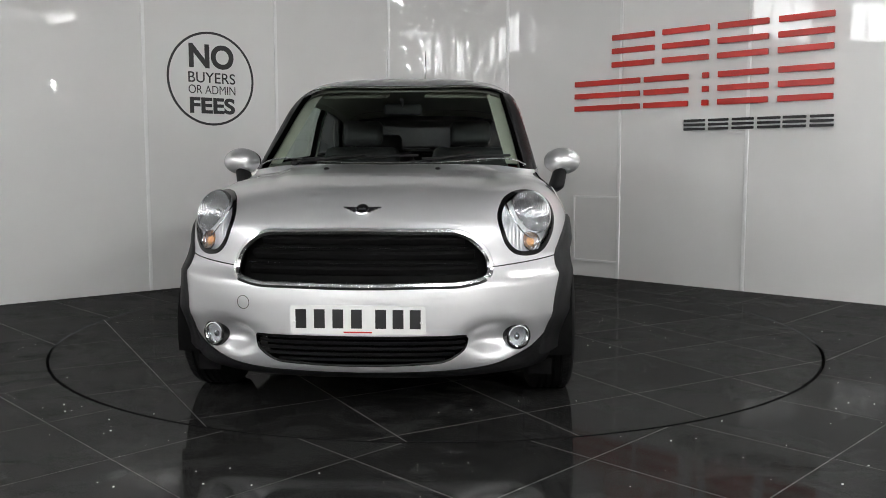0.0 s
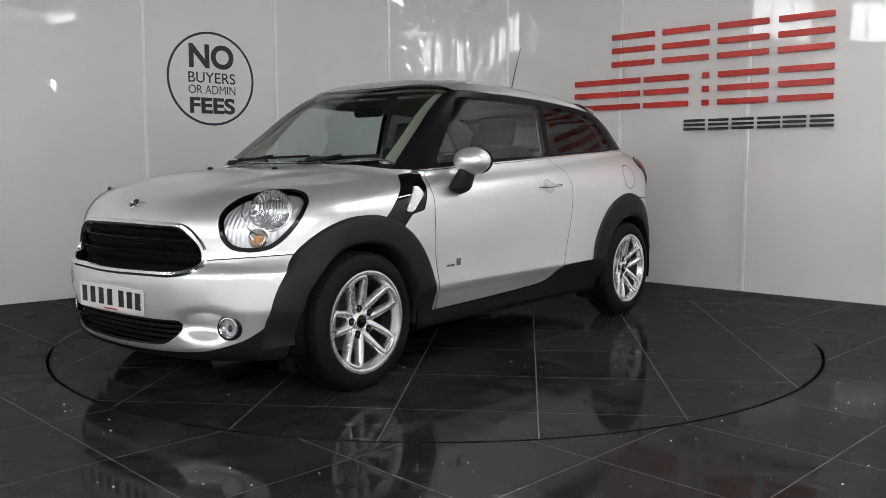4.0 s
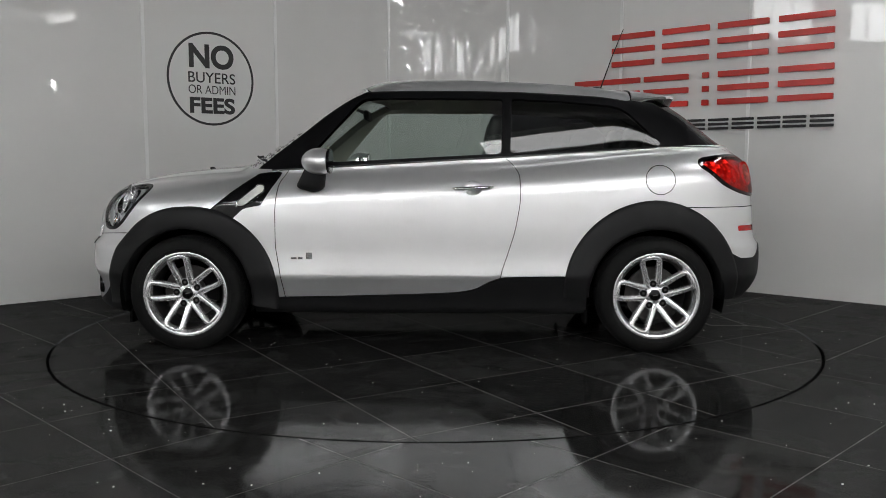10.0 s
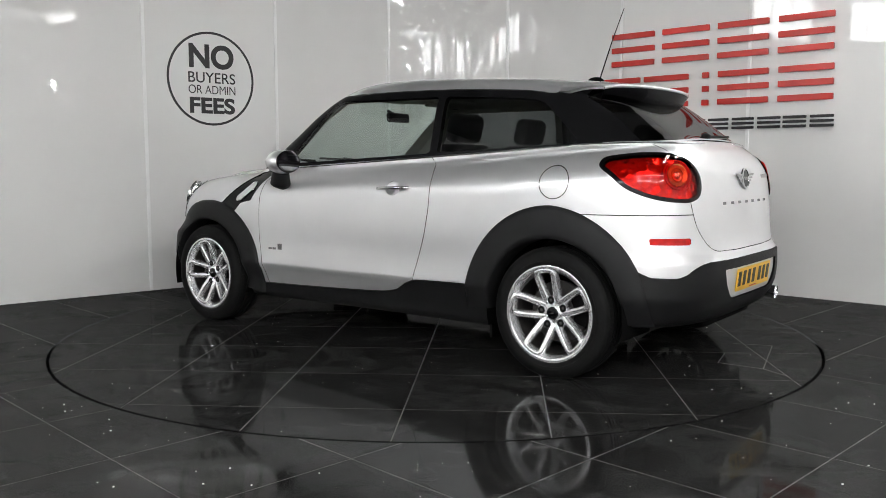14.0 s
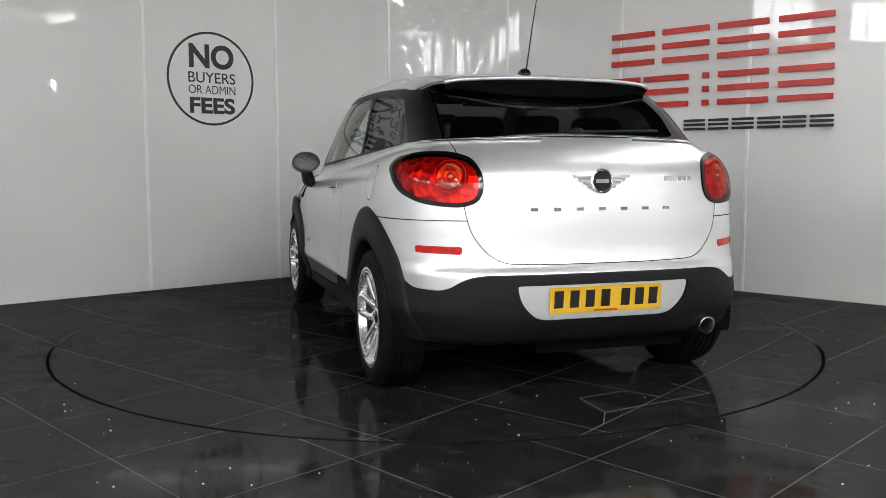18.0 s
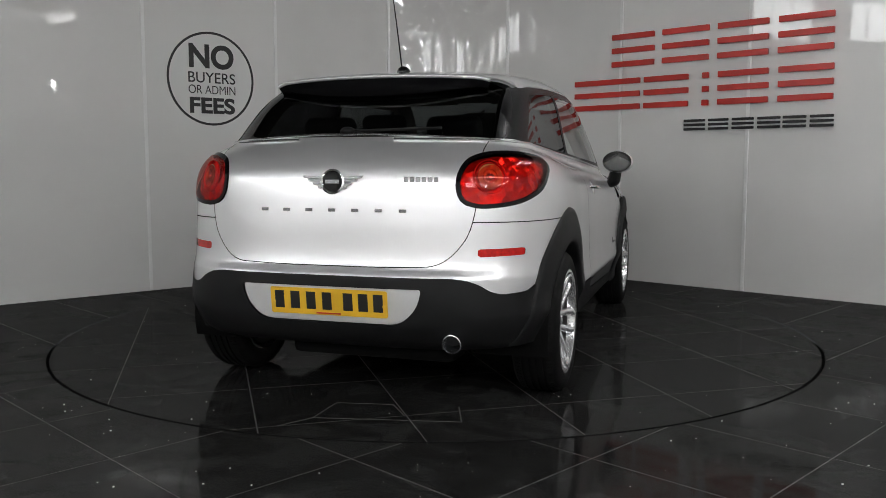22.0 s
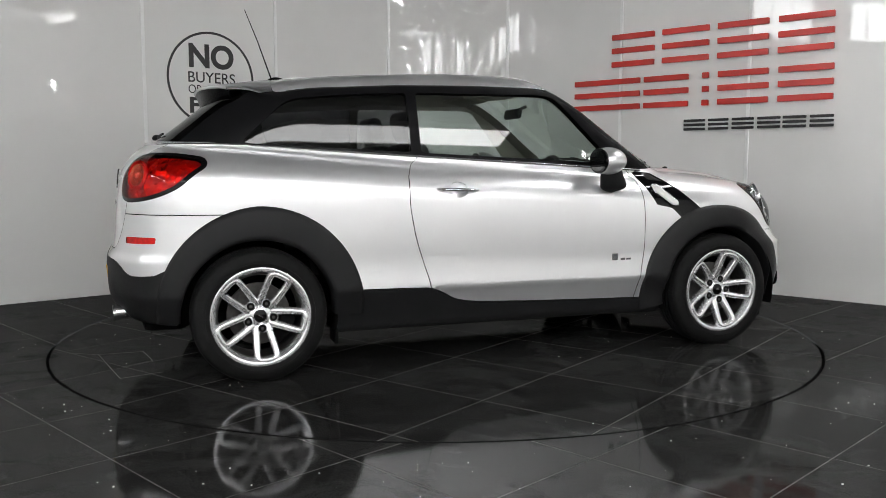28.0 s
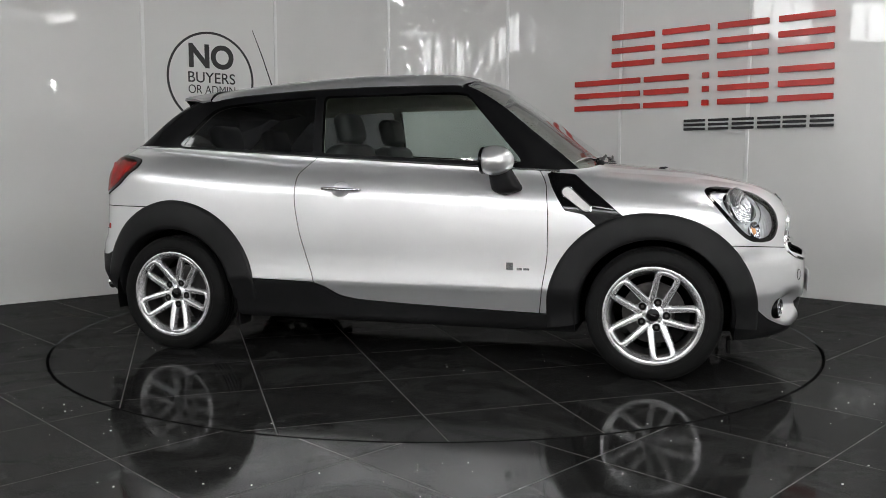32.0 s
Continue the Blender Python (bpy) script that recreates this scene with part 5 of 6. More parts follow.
def nose_details(car):
    # the surround sits a little low in its opening: a dark gap shows under the bonnet's edge
    outline = [(y, z - 0.0075) for y, z in GRILLE_OUT]
    ring = part("grille", surround(outline, True, 0.030, 0.012, 0.003), CHROME, car, "wide oval black grille with chrome surround")
    for z, half in ((0.735, 0.405), (0.676, 0.445), (0.617, 0.455)):
        part("slat", bar_across(z, half, True, 0.036, 0.022, -0.034), DARK, ring)
    for z, half in ((0.706, 0.42), (0.646, 0.455)):
        part("slat_edge", bar_across(z, half, True, 0.006, 0.010, -0.010), CHROME, ring, "thin chrome edge")
    low = part("lower_grille", surround(LOW_OUT, True, 0.012, 0.003, -0.006), BLACK_PLASTIC, car, "black slatted lower air intake")
    for k in range(5):
        z = 0.268 + 0.023 * k
        part("slat", bar_across(z, 0.33 + 0.085 * min(1, k / 2.2), True, 0.010, 0.018, -0.022), BLACK_PLASTIC, low)
    xb = float(surface_x([0.0], [0.44], True)[0])
    plate(car, "front_plate", pose(xb + 0.002, 0, 0.437, 90, 0, 90), PLATE_WHITE, "white front registration plate with dark bars")
    zb = 0.853
    x0, x1 = float(surface_x([0.0], [zb - 0.015], True)[0]), float(surface_x([0.0], [zb + 0.015], True)[0])
    lean = math.degrees(math.atan2(x0 - x1, 0.03))
    emblem(car, pose((x0 + x1) / 2 + 0.004, 0, zb, 0, -lean, 0) @ pose(0, 0, 0, 90, 0, 90), 0.027, 0.076, "bonnet_emblem")
    for side, _ in SIDES:
        x = float(surface_x([0.615], [0.347], True)[0])
        m = flip(pose(x + 0.004, 0.617, 0.347, 0, 0, 22) @ pose(0, 0, 0, 90, 0, 90), side)
        fog = part("fog_lamp", lathe([(0.040, 0.012), (0.046, 0.016), (0.052, 0.014), (0.056, 0.004), (0.056, -0.03), (0.040, -0.03)], "z", 40, m, close=True), GLOSS_BLACK, car, "round fog lamp with chrome ring")
        part("chrome_ring", lathe([(0.037, 0.013), (0.041, 0.0175), (0.0455, 0.0165), (0.041, 0.008)], "z", 40, m, close=True), CHROME, fog)
        part("reflector", lathe(bowl(0.040, 0.03), "z", 32, m @ pose(0, 0, 0.006)), LAMP_CHROME, fog)
        part("shield", box(0, 0.006, -0.004, 0.006, 0.044, 0.006, m), BADGE, fog)
        part("bulb_cap", ellipsoid(0, -0.004, -0.004, 0.012, 0.015, 0.010, m, seg=14), BADGE, fog)
        part("lens", lathe([(0.0, 0.0165), (0.02, 0.0155), (0.039, 0.0115)], "z", 32, m), LENS, fog)
    # round cover of the towing eye
    y, z = -0.468, 0.492
    pts = [(float(surface_x([abs(y + 0.026 * math.cos(a))], [z + 0.026 * math.sin(a)], True)[0]) + 0.0004, y + 0.026 * math.cos(a), z + 0.026 * math.sin(a)) for a in np.linspace(0, 2 * math.pi, 28, endpoint=False)]
    part("towing_cover_line", tube(pts, 0.0013, 6, closed=True), DARK, car)


def tail_details(car):
    xb = -1.988
    plate(car, "rear_plate", pose(xb, 0, 0.470, 0, 0, 0) @ pose(0, 0, 0, 90, 0, -90) @ pose(0, 0, 0, 6, 0, 0), PLATE_YELLOW, "yellow rear registration plate with dark bars")
    xe = float(surface_x([0.0], [0.962], False)[0])
    emblem(car, pose(xe - 0.006, 0, 0.962, 0, 6, 0) @ pose(0, 0, 0, 90, 0, -90), 0.053, 0.136, "tailgate_emblem")
    for k in range(7):
        y = 0.312 - 0.1035 * k
        x = float(surface_x([abs(y)], [0.846], False)[0])
        part("badge_bar", box(x - 0.002, y, 0.846, 0.006, 0.030, 0.013), BADGE, car)
    for k in range(6):
        y = -0.318 - 0.0245 * k
        x = float(surface_x([abs(y)], [0.972], False)[0])
        part("badge_bar", box(x - 0.002, y, 0.972, 0.005, 0.018, 0.020), EMBLEM, car)
    # exhaust on the right
    pipe = part("exhaust_pipe", lathe([(0.034, -0.30), (0.036, -0.02), (0.0385, 0.0), (0.0395, 0.004), (0.037, 0.005), (0.034, -0.002), (0.032, -0.05), (0.032, -0.30)], "z", 32, pose(-1.955, -0.522, 0.318, 0, -96, 0), close=True), CHROME, car, "polished round exhaust tip")
    # dark disc across the bore, in place of the shade deep in the pipe
    part("pipe_shade", lathe([(0.0, -0.06), (0.032, -0.06), (0.032, -0.07), (0.0, -0.07)], "z", 20, pose(-1.955, -0.522, 0.318, 0, -96, 0)), DARK, pipe)
    part("silencer", box(-1.72, -0.12, 0.27, 0.22, 0.75, 0.13), DARK, car, bevel=0.04)
    # rear wiper
    ys = np.linspace(-0.02, 0.40, 8)
    pts = [(float(surface_x([abs(y)], [1.178 + 0.02 * y], False)[0]) - 0.014, -y, 1.178 + 0.02 * y) for y in ys]
    wiper = part("rear_wiper", tube(pts, 0.006, 8), BLACK_PLASTIC, car, "black rear wiper arm")
    part("pivot", ellipsoid(pts[0][0] - 0.006, 0.02, 1.176, 0.024, 0.035, 0.020, seg=16), BLACK_PLASTIC, wiper)
    # aerial
    z0 = float(surface_z([-1.09], [0.0], 1.3)[0])
    base = part("aerial", ellipsoid(-1.080, 0, z0 + 0.002, 0.056, 0.031, 0.032, seg=20), GLOSS_BLACK, car, "thin black roof aerial leaning back")
    part("mast", tube([(-1.105, 0, z0 + 0.015), (-1.18, 0, 1.72), (-1.246, 0, 1.885)], lambda t: 0.0042 - 0.0022 * t, 8), BLACK_PLASTIC, base)


def side_details(car):
    for side, _ in SIDES:
        # bright strip along the belt
        xs = np.linspace(0.83, -1.30, 54)
        pts = [(x, y + 0.001, z - 0.004) for x, y, z in zip(xs, surface_y(xs, belt_z(xs) - 0.006), belt_z(xs))]
        for t in np.linspace(radians(96), radians(158), 26):
            z = 1.131 + 0.012 * (t - radians(96)) / radians(62)
            lo, hi = 0.3, 1.1
            for _ in range(20):
                mid = 0.5 * (lo + hi)
                inner = skin(np.array([-1.25 + mid * math.cos(t)]), np.array([mid * math.sin(t)]), np.array([z - 0.006]))[0] < 0
                lo, hi = (mid, hi) if inner else (lo, mid)
            pts.append((-1.25 + (lo + 0.001) * math.cos(t), (lo + 0.001) * math.sin(t), z - 0.004))
        pts = [(x, side * y, z) for x, y, z in pts]
        part("belt_strip", tube(pts, 0.0068, 8), CHROME, car, "slim chrome belt strip")
        # thin bright line under the roof's edge
        xs = np.linspace(0.30, -1.12, 48)
        zs = roof_edge(xs)
        pts = [(x, side * (y + 0.001), z) for x, y, z in zip(xs, surface_y(xs, zs), zs)]
        part("roof_line", tube(pts, 0.0034, 6), CHROME, car, "thin bright line under the roof edge")
        # door handle
        y = 0.868
        pts = [(-0.187, y - 0.026, 0.9035), (-0.200, y - 0.006, 0.9035), (-0.225, y + 0.003, 0.904), (-0.30, y + 0.006, 0.9065), (-0.365, y + 0.003, 0.909), (-0.392, y - 0.006, 0.910), (-0.406, y - 0.026, 0.911)]
        handle = part("door_handle", tube([(a, side * b, c) for a, b, c in pts], lambda t: 0.0115 - 0.004 * abs(2 * t - 1), 12, flat=0.85), CHROME, car, "chrome bar door handle")
        cup = bmesh.new()
        rings = []
        for r in np.linspace(1.0, 0.0, 9)[:-1]:
            row = []
            for t in np.linspace(0, 2 * math.pi, 36, endpoint=False):
                cx, cz = -0.295 + 0.0518 * r * math.cos(t), 0.905 + 0.0405 * r * math.sin(t)
                row.append(cup.verts.new((cx, side * (float(surface_y([cx], [cz])[0]) - 0.001 - 0.020 * (1 - r * r) ** 0.8), cz)))
            rings.append(row)
        for ra, rb in zip(rings, rings[1:]):
            for k in range(36):
                cup.faces.new((ra[k], ra[(k + 1) % 36], rb[(k + 1) % 36], rb[k]))
        cup.faces.new(rings[-1])
        part("handle_cup", cup, SILVER, handle, "hollow silver cup behind the handle", sharp=60)
        part("lock", lathe([(0.0, 0.006), (0.006, 0.006), (0.008, 0.002), (0.0, 0.0)], "y", 14, flip(pose(-0.385, y + 0.006, 0.9095), side)), STEEL, handle)
        # small chrome badge low on the door
        for bx, w, h in ((0.690, 0.030, 0.010), (0.655, 0.026, 0.012), (0.606, 0.034, 0.036)):
            zz = 0.520 if h < 0.02 else 0.533
            yy = float(surface_y([bx], [zz])[0])
            part("badge_bar", box(bx, side * (yy + 0.001), zz, w, 0.005, h, None), BADGE, car)
        # side grille: bright lozenge in the black trim
        out = rounded([(0.852, 0.922), (0.888, 0.932), (1.006, 0.832), (1.004, 0.804), (0.968, 0.800), (0.852, 0.888)], 0.022)
        inner = rounded([(0.858, 0.917), (0.886, 0.925), (0.998, 0.830), (0.997, 0.810), (0.971, 0.807), (0.859, 0.890)], 0.018)
        loz = draped(out, side, 0.004, 0.010)
        frame_ob = part("side_grille_frame", loz, CHROME, car, "chrome side grille frame with white repeater")
        part("repeater", draped(inner, side, 0.008, 0.010), REPEATER, frame_ob, "white side repeater lens")
        # door mirror
        m = flip(Matrix(), side)
        mirror = new("door_mirror")
        mirror.parent = car
        mirror["label"] = "rounded silver door mirror on a black foot"
        cap = ellipsoid(0.535, 0.892, 1.052, 0.097, 0.099, 0.073, m, seg=32)
        for v in cap.verts:
            if v.co.x < 0.485:
                v.co.x = 0.485
        part("cap", cap, SILVER, mirror, "silver mirror cap", sharp=50)
        rim = lathe([(0.0, 0.0), (1.0, 0.0), (1.04, 0.10), (1.0, 0.25), (0.0, 0.25)], "x", 32, m @ pose(0.472, 0.892, 1.052) @ Matrix.Diagonal((0.06, 0.089, 0.065, 1)))
        part("back_rim", rim, GLOSS_BLACK, mirror)
        part("mirror_glass", lathe([(0.0, -0.02), (0.86, -0.02), (0.86, 0.02), (0.0, 0.02)], "x", 32, m @ pose(0.472, 0.892, 1.052) @ Matrix.Diagonal((0.06, 0.089, 0.065, 1))), MIRROR, mirror, "oval mirror glass")
        foot = bmesh.new()
        rows = []
        for t in np.linspace(0, 1, 14) ** 1.7:
            c = Vector((0.600 - 0.045 * t, 0.850 + 0.035 * t, 0.888 + 0.132 * t))
            rx, ry = 0.084 * (1 - t) + 0.058 * t, 0.046 * (1 - t) + 0.036 * t
            s = math.sqrt(1 - (1 - min(1, t / 0.28 + 0.03)) ** 2)
            rows.append([foot.verts.new(m @ (c + Vector((rx * s * math.cos(a), ry * s * math.sin(a), 0.006 * math.cos(a) * (1 - t))))) for a in np.linspace(0, 2 * math.pi, 20, endpoint=False)])
        for a, b in zip(rows, rows[1:]):
            for k in range(20):
                foot.faces.new((a[k], a[(k + 1) % 20], b[(k + 1) % 20], b[k]))
        foot.faces.new(rows[0])
        foot.faces.new(rows[-1])
        part("foot", foot, BLACK_PLASTIC, mirror, "black mirror foot")
        # flaps ahead of the wheels
        part("front_flap", box(1.648, side * 0.72, 0.172, 0.018, 0.10, 0.07), DARK, car, bevel=0.006)
        part("rear_flap", box(-0.925, side * 0.75, 0.195, 0.018, 0.13, 0.09), DARK, car, bevel=0.006)


def draped(outline, side, out, thick):
    """A flat outline in the side view laid on the skin."""
    o = np.array(outline)
    y = surface_y(o[:, 0], o[:, 1])
    bm = bmesh.new()
    hi = [bm.verts.new((a, side * (c + out), b)) for (a, b), c in zip(o, y)]
    lo = [bm.verts.new((a, side * (c + out - thick), b)) for (a, b), c in zip(o, y)]
    cen = o.mean(0)
    inset = [bm.verts.new((cen[0] + (a - cen[0]) * 0.88, side * (c + out + 0.003), cen[1] + (b - cen[1]) * 0.88)) for (a, b), c in zip(o, y)]
    n = len(o)
    for i in range(n):
        j = (i + 1) % n
        bm.faces.new((lo[i], lo[j], hi[j], hi[i]))
        bm.faces.new((hi[i], hi[j], inset[j], inset[i]))
    bm.faces.new(inset)
    return bm


def glass_details(car):
    # bright strip under the rear window
    pts = []
    for y in np.linspace(-0.58, 0.58, 44):
        a = np.array([abs(y)])
        lo, hi = -1.95, -1.3
        for _ in range(20):
            mid = 0.5 * (lo + hi)
            lo, hi = (lo, mid) if greenhouse(np.array([mid]), a, np.array([1.150]))[0] < 0 else (mid, hi)
        x = lo
        lo, hi = 1.0, 1.25
        for _ in range(20):
            mid = 0.5 * (lo + hi)
            lo, hi = (mid, hi) if lower_body(np.array([x - 0.006]), a, np.array([mid]))[0] < 0 else (lo, mid)
        pts.append((x - 0.006, y, lo + 0.003))
    part("rear_strip", tube(pts, 0.0065, 8), CHROME, car, "chrome strip under the rear window")
    # bright strip at the foot of the windscreen
    ys = np.linspace(-0.68, 0.68, 44)
    xs = 1.035 - 0.215 * (np.abs(ys) / 0.8) ** 2.4
    zs = surface_z(xs, np.abs(ys), 0.8)
    part("bonnet_strip", tube([(x, y, z + 0.003) for x, y, z in zip(xs, ys, zs)], 0.0042, 8), CHROME, car, "bright strip behind the bonnet")
    # bright line where the roof meets the windscreen
    ys = np.linspace(-0.50, 0.50, 40)
    xs = 0.397 - 0.11 * (np.abs(ys) / 0.58) ** 2.5
    zs = surface_z(xs, np.abs(ys), 1.2)
    part("roof_front_line", tube([(x, y, z) for x, y, z in zip(xs, ys, zs)], 0.0045, 6), CHROME, car, "thin bright line over the windscreen")
    # black scuttle panel and wipers
    for y0, y1, z0 in ((-0.44, 0.14, 0.0), (0.16, 0.60, 0.004)):
        ys = np.linspace(y0, y1, 12)
        zs = 1.062 + 0.018 * np.linspace(0, 1, 12)
        xs = surface_x(np.abs(ys), zs, True)
        blade = part("wiper", tube([(x + 0.012, y, z) for x, y, z in zip(xs, ys, zs)], 0.007, 8), BLACK_PLASTIC, car, "black wiper blade at rest")
        a = (float(xs[0]) + 0.03, y0 - 0.04, 1.045)
        part("arm", tube([a, (float(xs[6]) + 0.025, float(ys[6]), float(zs[6]) + 0.012)], 0.006, 8), BLACK_PLASTIC, blade)
        part("spindle", ellipsoid(a[0], a[1], a[2] - 0.004, 0.022, 0.022, 0.016, seg=14), BLACK_PLASTIC, blade)
    for y in (-0.26, 0.26):
        z = float(surface_z([1.31], [0.26], 0.8)[0])
        part("washer_jet", ellipsoid(1.31, y, z + 0.003, 0.018, 0.014, 0.008, seg=12), BLACK_PLASTIC, car)


def cushion(sx, sy, sz, m, bm=None, soft=0.35):
    """A padded block with rounded sides."""
    bm = bm or bmesh.new()
    r = bmesh.ops.create_cube(bm, size=1.0, matrix=m @ Matrix.Diagonal((sx, sy, sz, 1)))
    edges = list({e for v in r["verts"] for e in v.link_edges})
    bmesh.ops.bevel(bm, geom=edges, offset=min(sx, sy, sz) * soft, segments=3, affect="EDGES", profile=0.5)
    return bm


def cabin_inside(car, p):
    panel("headliner", p["roof"], 0, BEIGE, car, 0.0, -0.034, "light grey-beige headliner")
    for side, _ in SIDES:
        panel("pillar_lining", p["pillars"], side, BEIGE, car, 0.0, -0.036, "light pillar lining")
        strip = p["windscreen"].split(lambda x, y, z: np.abs(y) - (0.672 - 0.27 * (z - 1.04) - 0.075))[1]
        strip = strip.split(lambda x, y, z: 1.075 - z)[0]
        panel("screen_lining", strip, side, BEIGE, car, 0.0, -0.045, "pale lining of the windscreen pillar")
        panel("door_lining", p["door"], side, LEATHER, car, 0.0, -0.05, "black door lining")
        panel("quarter_lining", p["quarter_plain"], side, LEATHER, car, 0.0, -0.06)
    part("cabin_floor", box(-0.4, 0, 0.30, 2.3, 1.36, 0.04), DARK, car)
    # dashboard
    dash = bmesh.new()
    rows = []
    for y in np.linspace(-0.70, 0.70, 21):
        hood = 0.035 * math.exp(-((y + 0.36) / 0.16) ** 2)
        rows.append([dash.verts.new((x, y, z)) for x, z in ((0.98 - 0.20 * (y / 0.7) ** 2, 0.985), (0.80, 0.992), (0.66, 0.985 + hood), (0.58, 0.965 + hood), (0.555, 0.90), (0.60, 0.72), (0.70, 0.60), (0.98, 0.60))])
    for a, b in zip(rows, rows[1:]):
        for k in range(8):
            dash.faces.new((a[k], a[(k + 1) % 8], b[(k + 1) % 8], b[k]))
    dash.faces.new(rows[0])
    dash.faces.new(rows[-1])
    board = part("dashboard", dash, DASH, car, "black dashboard", sharp=50)
    part("centre_dial", lathe([(0.0, 0.0), (0.10, 0.0), (0.11, 0.012), (0.115, 0.0), (0.115, -0.03), (0.0, -0.03)], "x", 36, pose(0.545, 0, 0.86, 0, 0, 180)), GLOSS_BLACK, board)
    # steering wheel on the right
    m = pose(0.40, -0.36, 0.925, 0, -64, 0)
    wheel = part("steering_wheel", lathe([(0.168 + 0.015 * math.cos(a), 0.015 * math.sin(a)) for a in np.linspace(0, 2 * math.pi, 10, endpoint=False)], "z", 40, m, close=True), LEATHER, car, "black leather steering wheel")
    part("hub", cushion(0.13, 0.16, 0.05, m @ pose(0, 0, 0.0)), DASH, wheel)
    for k, a in enumerate((90, -90, 180)):
        part("spoke", box(0.10, 0, 0, 0.13, 0.035, 0.018, m @ Matrix.Rotation(radians(a), 4, "Z")), STEEL, wheel)
    part("column", tube([(0.42, -0.36, 0.91), (0.62, -0.36, 0.82)], 0.04, 12), DASH, wheel)
    # seats
    for x, y, wide, rear in ((0.02, 0.36, 0.50, False), (0.02, -0.36, 0.50, False), (-0.80, 0.32, 0.46, True), (-0.80, -0.32, 0.46, True)):
        seat = new("seat")
        seat.parent = car
        seat["label"] = "black leather car seat with headrest"
        zb = 0.54 if not rear else 0.56
        part("cushion", cushion(0.52, wide, 0.17, pose(x + 0.05, y, zb, 0, -8, 0)), LEATHER, seat)
        lean = -20 if not rear else -22
        top = 0.64 if not rear else 0.56
        part("backrest", cushion(0.14, wide, top, pose(x - 0.26 - 0.10, y, zb + 0.30, 0, lean, 0)), LEATHER, seat)
        for s in (-1, 1):
            part("bolster", cushion(0.12, 0.08, top * 0.75, pose(x - 0.27, y + s * wide * 0.42, zb + 0.26, 0, lean, 0)), LEATHER, seat)
        part("headrest", cushion(0.10, 0.27, 0.17, pose(x - 0.455, y, zb + (0.70 if not rear else 0.62), 0, lean + 6, 0), soft=0.42), LEATHER, seat)
        for s in (-1, 1):
            part("post", tube([(x - 0.44, y + s * 0.06, zb + 0.50), (x - 0.455, y + s * 0.06, zb + 0.66)], 0.006, 8), STEEL, seat)
    # inside mirror
    mir = part("inside_mirror", cushion(0.035, 0.215, 0.064, pose(0.375, 0, 1.345, 0, 8, 0), soft=0.48), BLACK_PLASTIC, car, "black inside mirror")
    part("stem", tube([(0.385, 0, 1.36), (0.465, 0, 1.395)], 0.010, 8), DASH, mir)
    for s in (-1, 1):
        part("sun_visor", cushion(0.16, 0.38, 0.02, pose(0.16, s * 0.30, 1.440, 0, 8, 0), soft=0.45), BEIGE, car)


# ---- signs on the wall ----
def wall_matrix(s):
    """Stands on the wall: x along it, y up, z out into the room."""
    p, h = plan_at(PLAN, s)
    return Matrix.Translation(p) @ Matrix.Rotation(h, 4, "Z") @ Matrix.Rotation(radians(90), 4, "X")


def text_mesh(words, width, height, weight):
    cu = bpy.data.curves.new("lettering", "FONT")
    cu.body = words
    cu.size = 1.0
    cu.offset = weight
    cu.extrude = 0.001
    cu.fill_mode = "BOTH"
    tmp = bpy.data.objects.new("lettering", cu)
    scene.collection.objects.link(tmp)
    bpy.context.view_layer.update()
    me = bpy.data.meshes.new_from_object(tmp.evaluated_get(bpy.context.evaluated_depsgraph_get()))
    bpy.data.objects.remove(tmp)
    co = np.array([v.co for v in me.vertices])
    lo, hi = co.min(0), co.max(0)
    for v in me.vertices:
        v.co.x = ((v.co.x - lo[0]) / (hi[0] - lo[0]) - 0.5) * width
        v.co.y = ((v.co.y - lo[1]) / (hi[1] - lo[1])) * height
        v.co.z = 0.003 + v.co.z
    return me


def build_round_sign():
    s = LEFT_RUN - 2.873 + 1.722
    m = wall_matrix(s)
    sign = tagged(new("round_wall_sign"), "round black vinyl lettering in a ring on the white wall", "sign")
    sign.matrix_basis = m
    ring = part("ring", lathe([(0.374, 0.002), (0.393, 0.002), (0.393, 0.005), (0.374, 0.005)], "z", 96, pose(-0.006, 1.763, 0), close=True), SIGN_BLACK, sign)
    for words, z0, z1, w, weight in (("NO", 1.853, 2.057, 0.405, 0.035), ("BUYERS", 1.732, 1.822, 0.425, 0.004), ("OR ADMIN", 1.640, 1.712, 0.425, -0.004), ("FEES", 1.474, 1.611, 0.410, 0.035)):
        me = text_mesh(words, w, z1 - z0, weight)
        me.materials.append(SIGN_BLACK)
        ob = new("lettering", me)
        ob.parent = sign
        ob.matrix_basis = pose(-0.001, z0 - 0.005, 0)
        ob["label"] = "black letters reading " + words.lower()


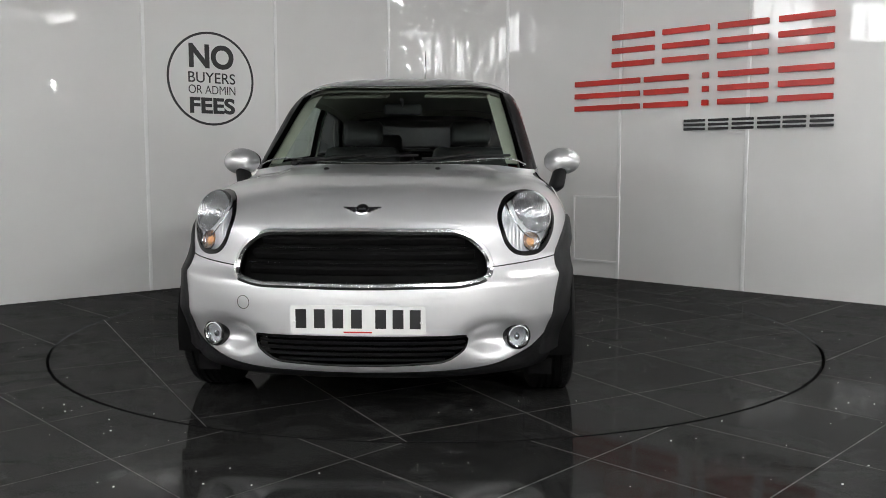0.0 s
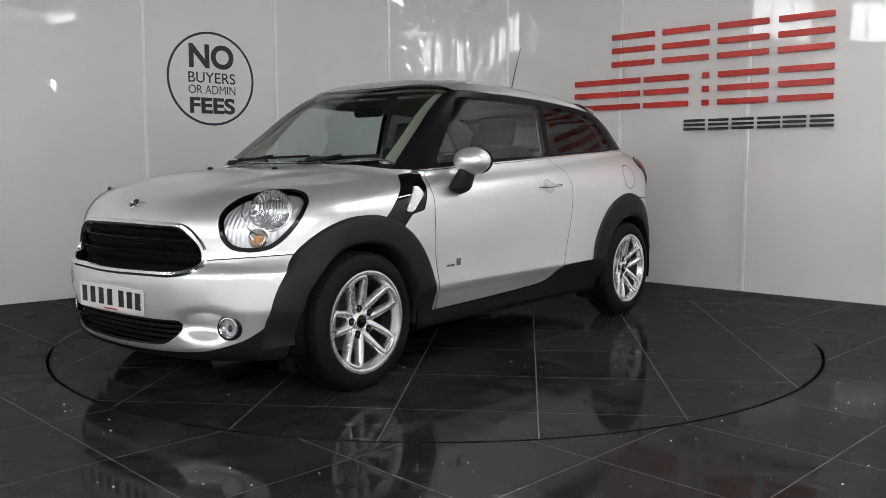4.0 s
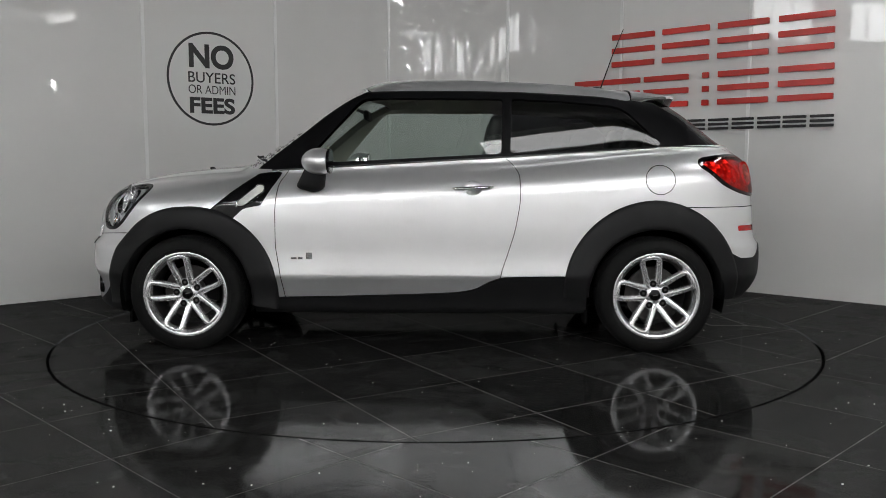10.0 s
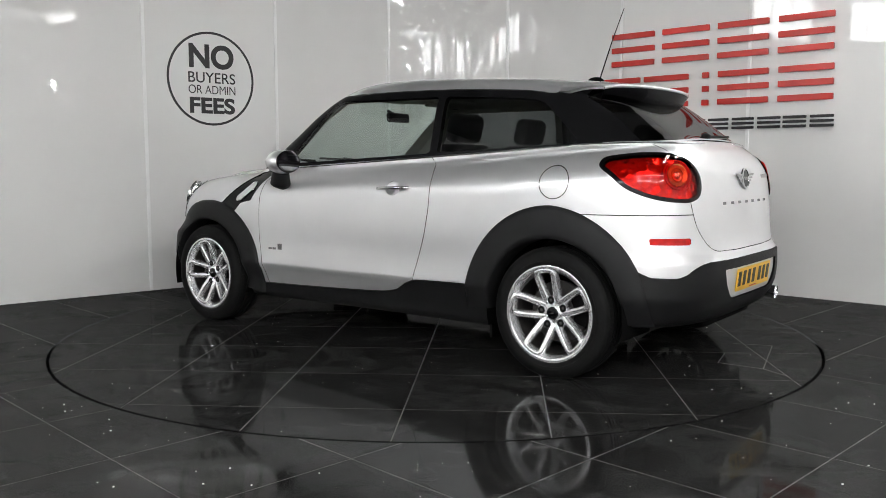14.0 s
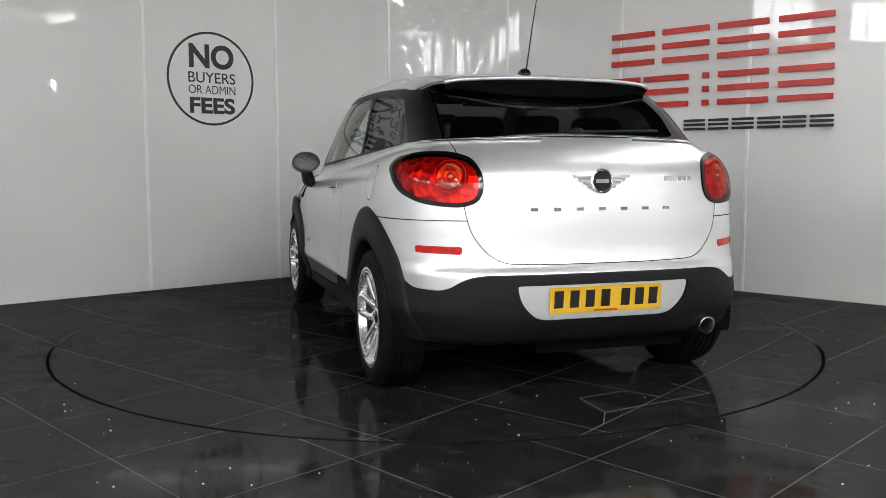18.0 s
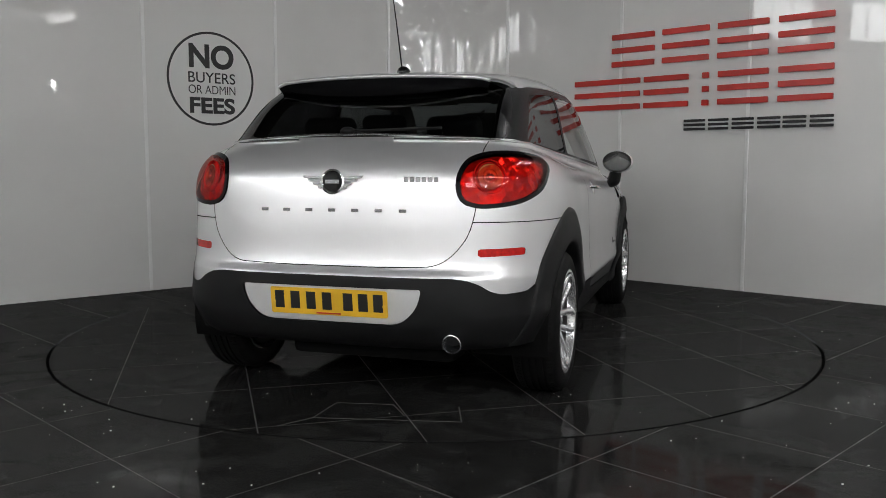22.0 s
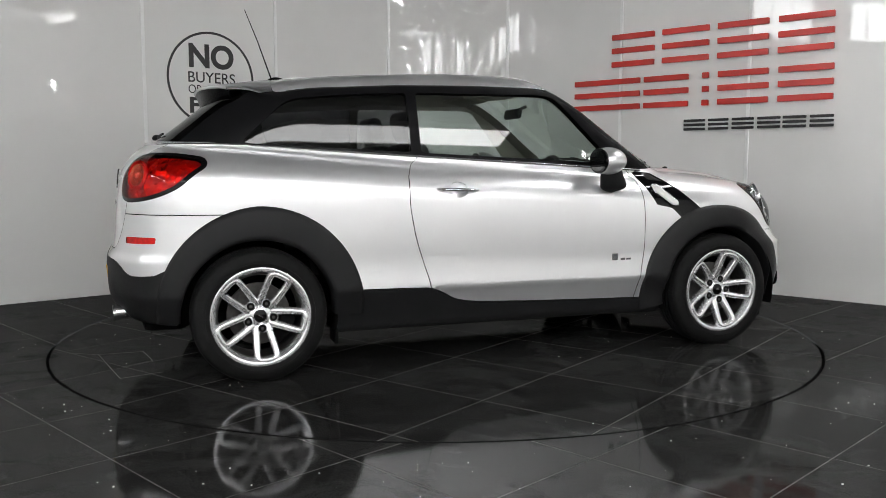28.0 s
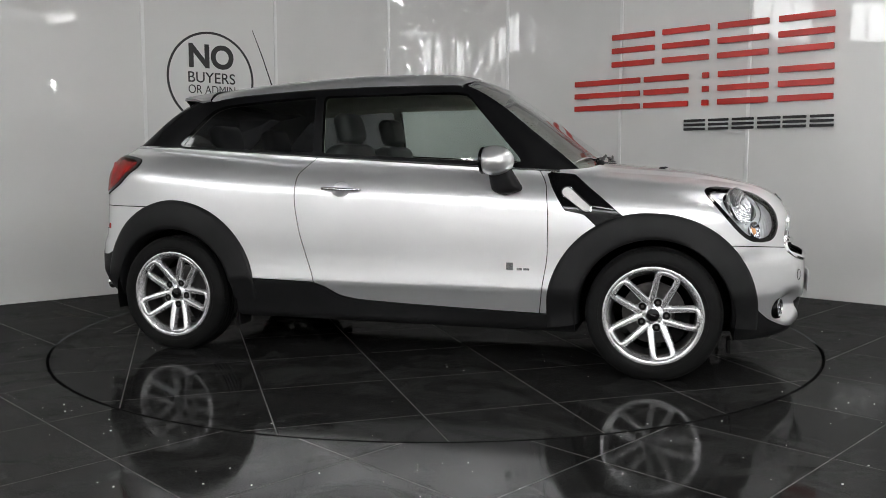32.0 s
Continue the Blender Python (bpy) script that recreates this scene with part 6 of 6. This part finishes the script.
def build_name_sign():
    """Raised red and black strokes: three plain bars for each character."""
    sign = tagged(new("raised_wall_sign"), "raised red and black bar lettering on the white wall", "sign")
    s0 = RIGHT0 + 0.5475
    sign.matrix_basis = wall_matrix(s0)
    rows = (
        ((-0.100, 0.310), (0.388, 0.804), (0.880, 1.295), (1.372, 1.787)), ((-0.484, 0.180), (0.222, 0.632), (0.757, 0.811), (0.892, 1.305), (1.383, 1.795)),
        ((0.602, 0.788), (0.817, 0.987), (1.019, 1.196), (1.228, 1.407), (1.428, 1.604), (1.633, 1.806)))
    for k, (cells, z0, z1) in enumerate(zip(rows, (1.896, 1.523, 1.320), (2.180, 1.793, 1.412))):
        stroke = 0.047 if k < 2 else 0.021
        for a, b in cells:
            for z in (z0 + stroke / 2, (z0 + z1) / 2, z1 - stroke / 2):
                bar = prism(rounded([(a, z - stroke / 2), (b, z - stroke / 2), (b, z + stroke / 2), (a, z + stroke / 2)], 0.006), 0.022 if k < 2 else 0.016, pose(0, 0, 0.006))
                part("bar", bar, SIGN_RED if k < 2 else SIGN_BLACK, sign)


def build_wall_hatch():
    s0 = RIGHT0 + 0.5475
    hatch = tagged(new("access_panel"), "white access panel with raised frame low on the wall", "panel")
    hatch.matrix_basis = wall_matrix(s0)
    part("leaf", box(-0.245, 0.445, 0.004, 0.455, 0.58, 0.008), WALL_WHITE, hatch)
    for cx, cy, sx, sy in ((-0.245, 0.150, 0.49, 0.018), (-0.245, 0.740, 0.49, 0.018), (-0.008, 0.445, 0.018, 0.59), (-0.482, 0.445, 0.018, 0.59)):
        part("frame_bar", box(cx, cy, 0.009, sx, sy, 0.018), SEAM, hatch)


def build_specks():
    """Crumbs of dirt lying on the tiles."""
    rng = random.Random(7)
    bm = bmesh.new()
    for _ in range(150):
        a, r = rng.uniform(math.pi, 2 * math.pi), rng.uniform(TURN_R + 0.03, 3.2)
        s = rng.choice((0.0014, 0.0018, 0.0026, 0.0042))
        box(0, 0, 0.5, 1, 1, 1, pose(r * math.cos(a), r * math.sin(a), 0.0, 0, 0, rng.uniform(0, 90)) @ Matrix.Diagonal((s * rng.uniform(0.7, 1.8), s, s * 0.6, 1)), bm)
    tagged(part("floor_crumbs", bm, CRUMB), "tiny pale crumbs of dirt scattered on the tiles", "dirt", kind="stuff")
    bm = bmesh.new()
    for _ in range(100):
        a, r = rng.uniform(0, 2 * math.pi), TURN_R * math.sqrt(rng.uniform(0.15, 0.98))
        s = rng.choice((0.0014, 0.0018, 0.0026, 0.0038))
        box(0, 0, 0.5, 1, 1, 1, pose(r * math.cos(a), r * math.sin(a), 0.0, 0, 0, rng.uniform(0, 90)) @ Matrix.Diagonal((s * rng.uniform(0.7, 1.8), s, s * 0.6, 1)), bm)
    tagged(part("crumbs", bm, CRUMB, turntable), kind="stuff")


build_room()
build_lights()
build_windows()
build_round_sign()
build_name_sign()
build_wall_hatch()
floor = build_floor()
turntable = build_turntable()
build_specks()
car = build_car()

# ---- what moves: the disc turns evenly, with the car on it ----
TURN_SPEED, FIRST_HEADING = -8.832, -93.467
CAR_OFFSET = Vector((0.0719, -0.1600, 0.0))


def motions():
    rows_disc, rows_car = [], []
    for t in range(33):
        heading = FIRST_HEADING + TURN_SPEED * t
        turn = Matrix.Rotation(radians(heading), 4, "Z")
        rows_disc.append((float(t), turn))
        rows_car.append((float(t), turn @ Matrix.Translation(CAR_OFFSET)))
    walk(turntable, rows_disc)
    walk(car, rows_car)


motions()
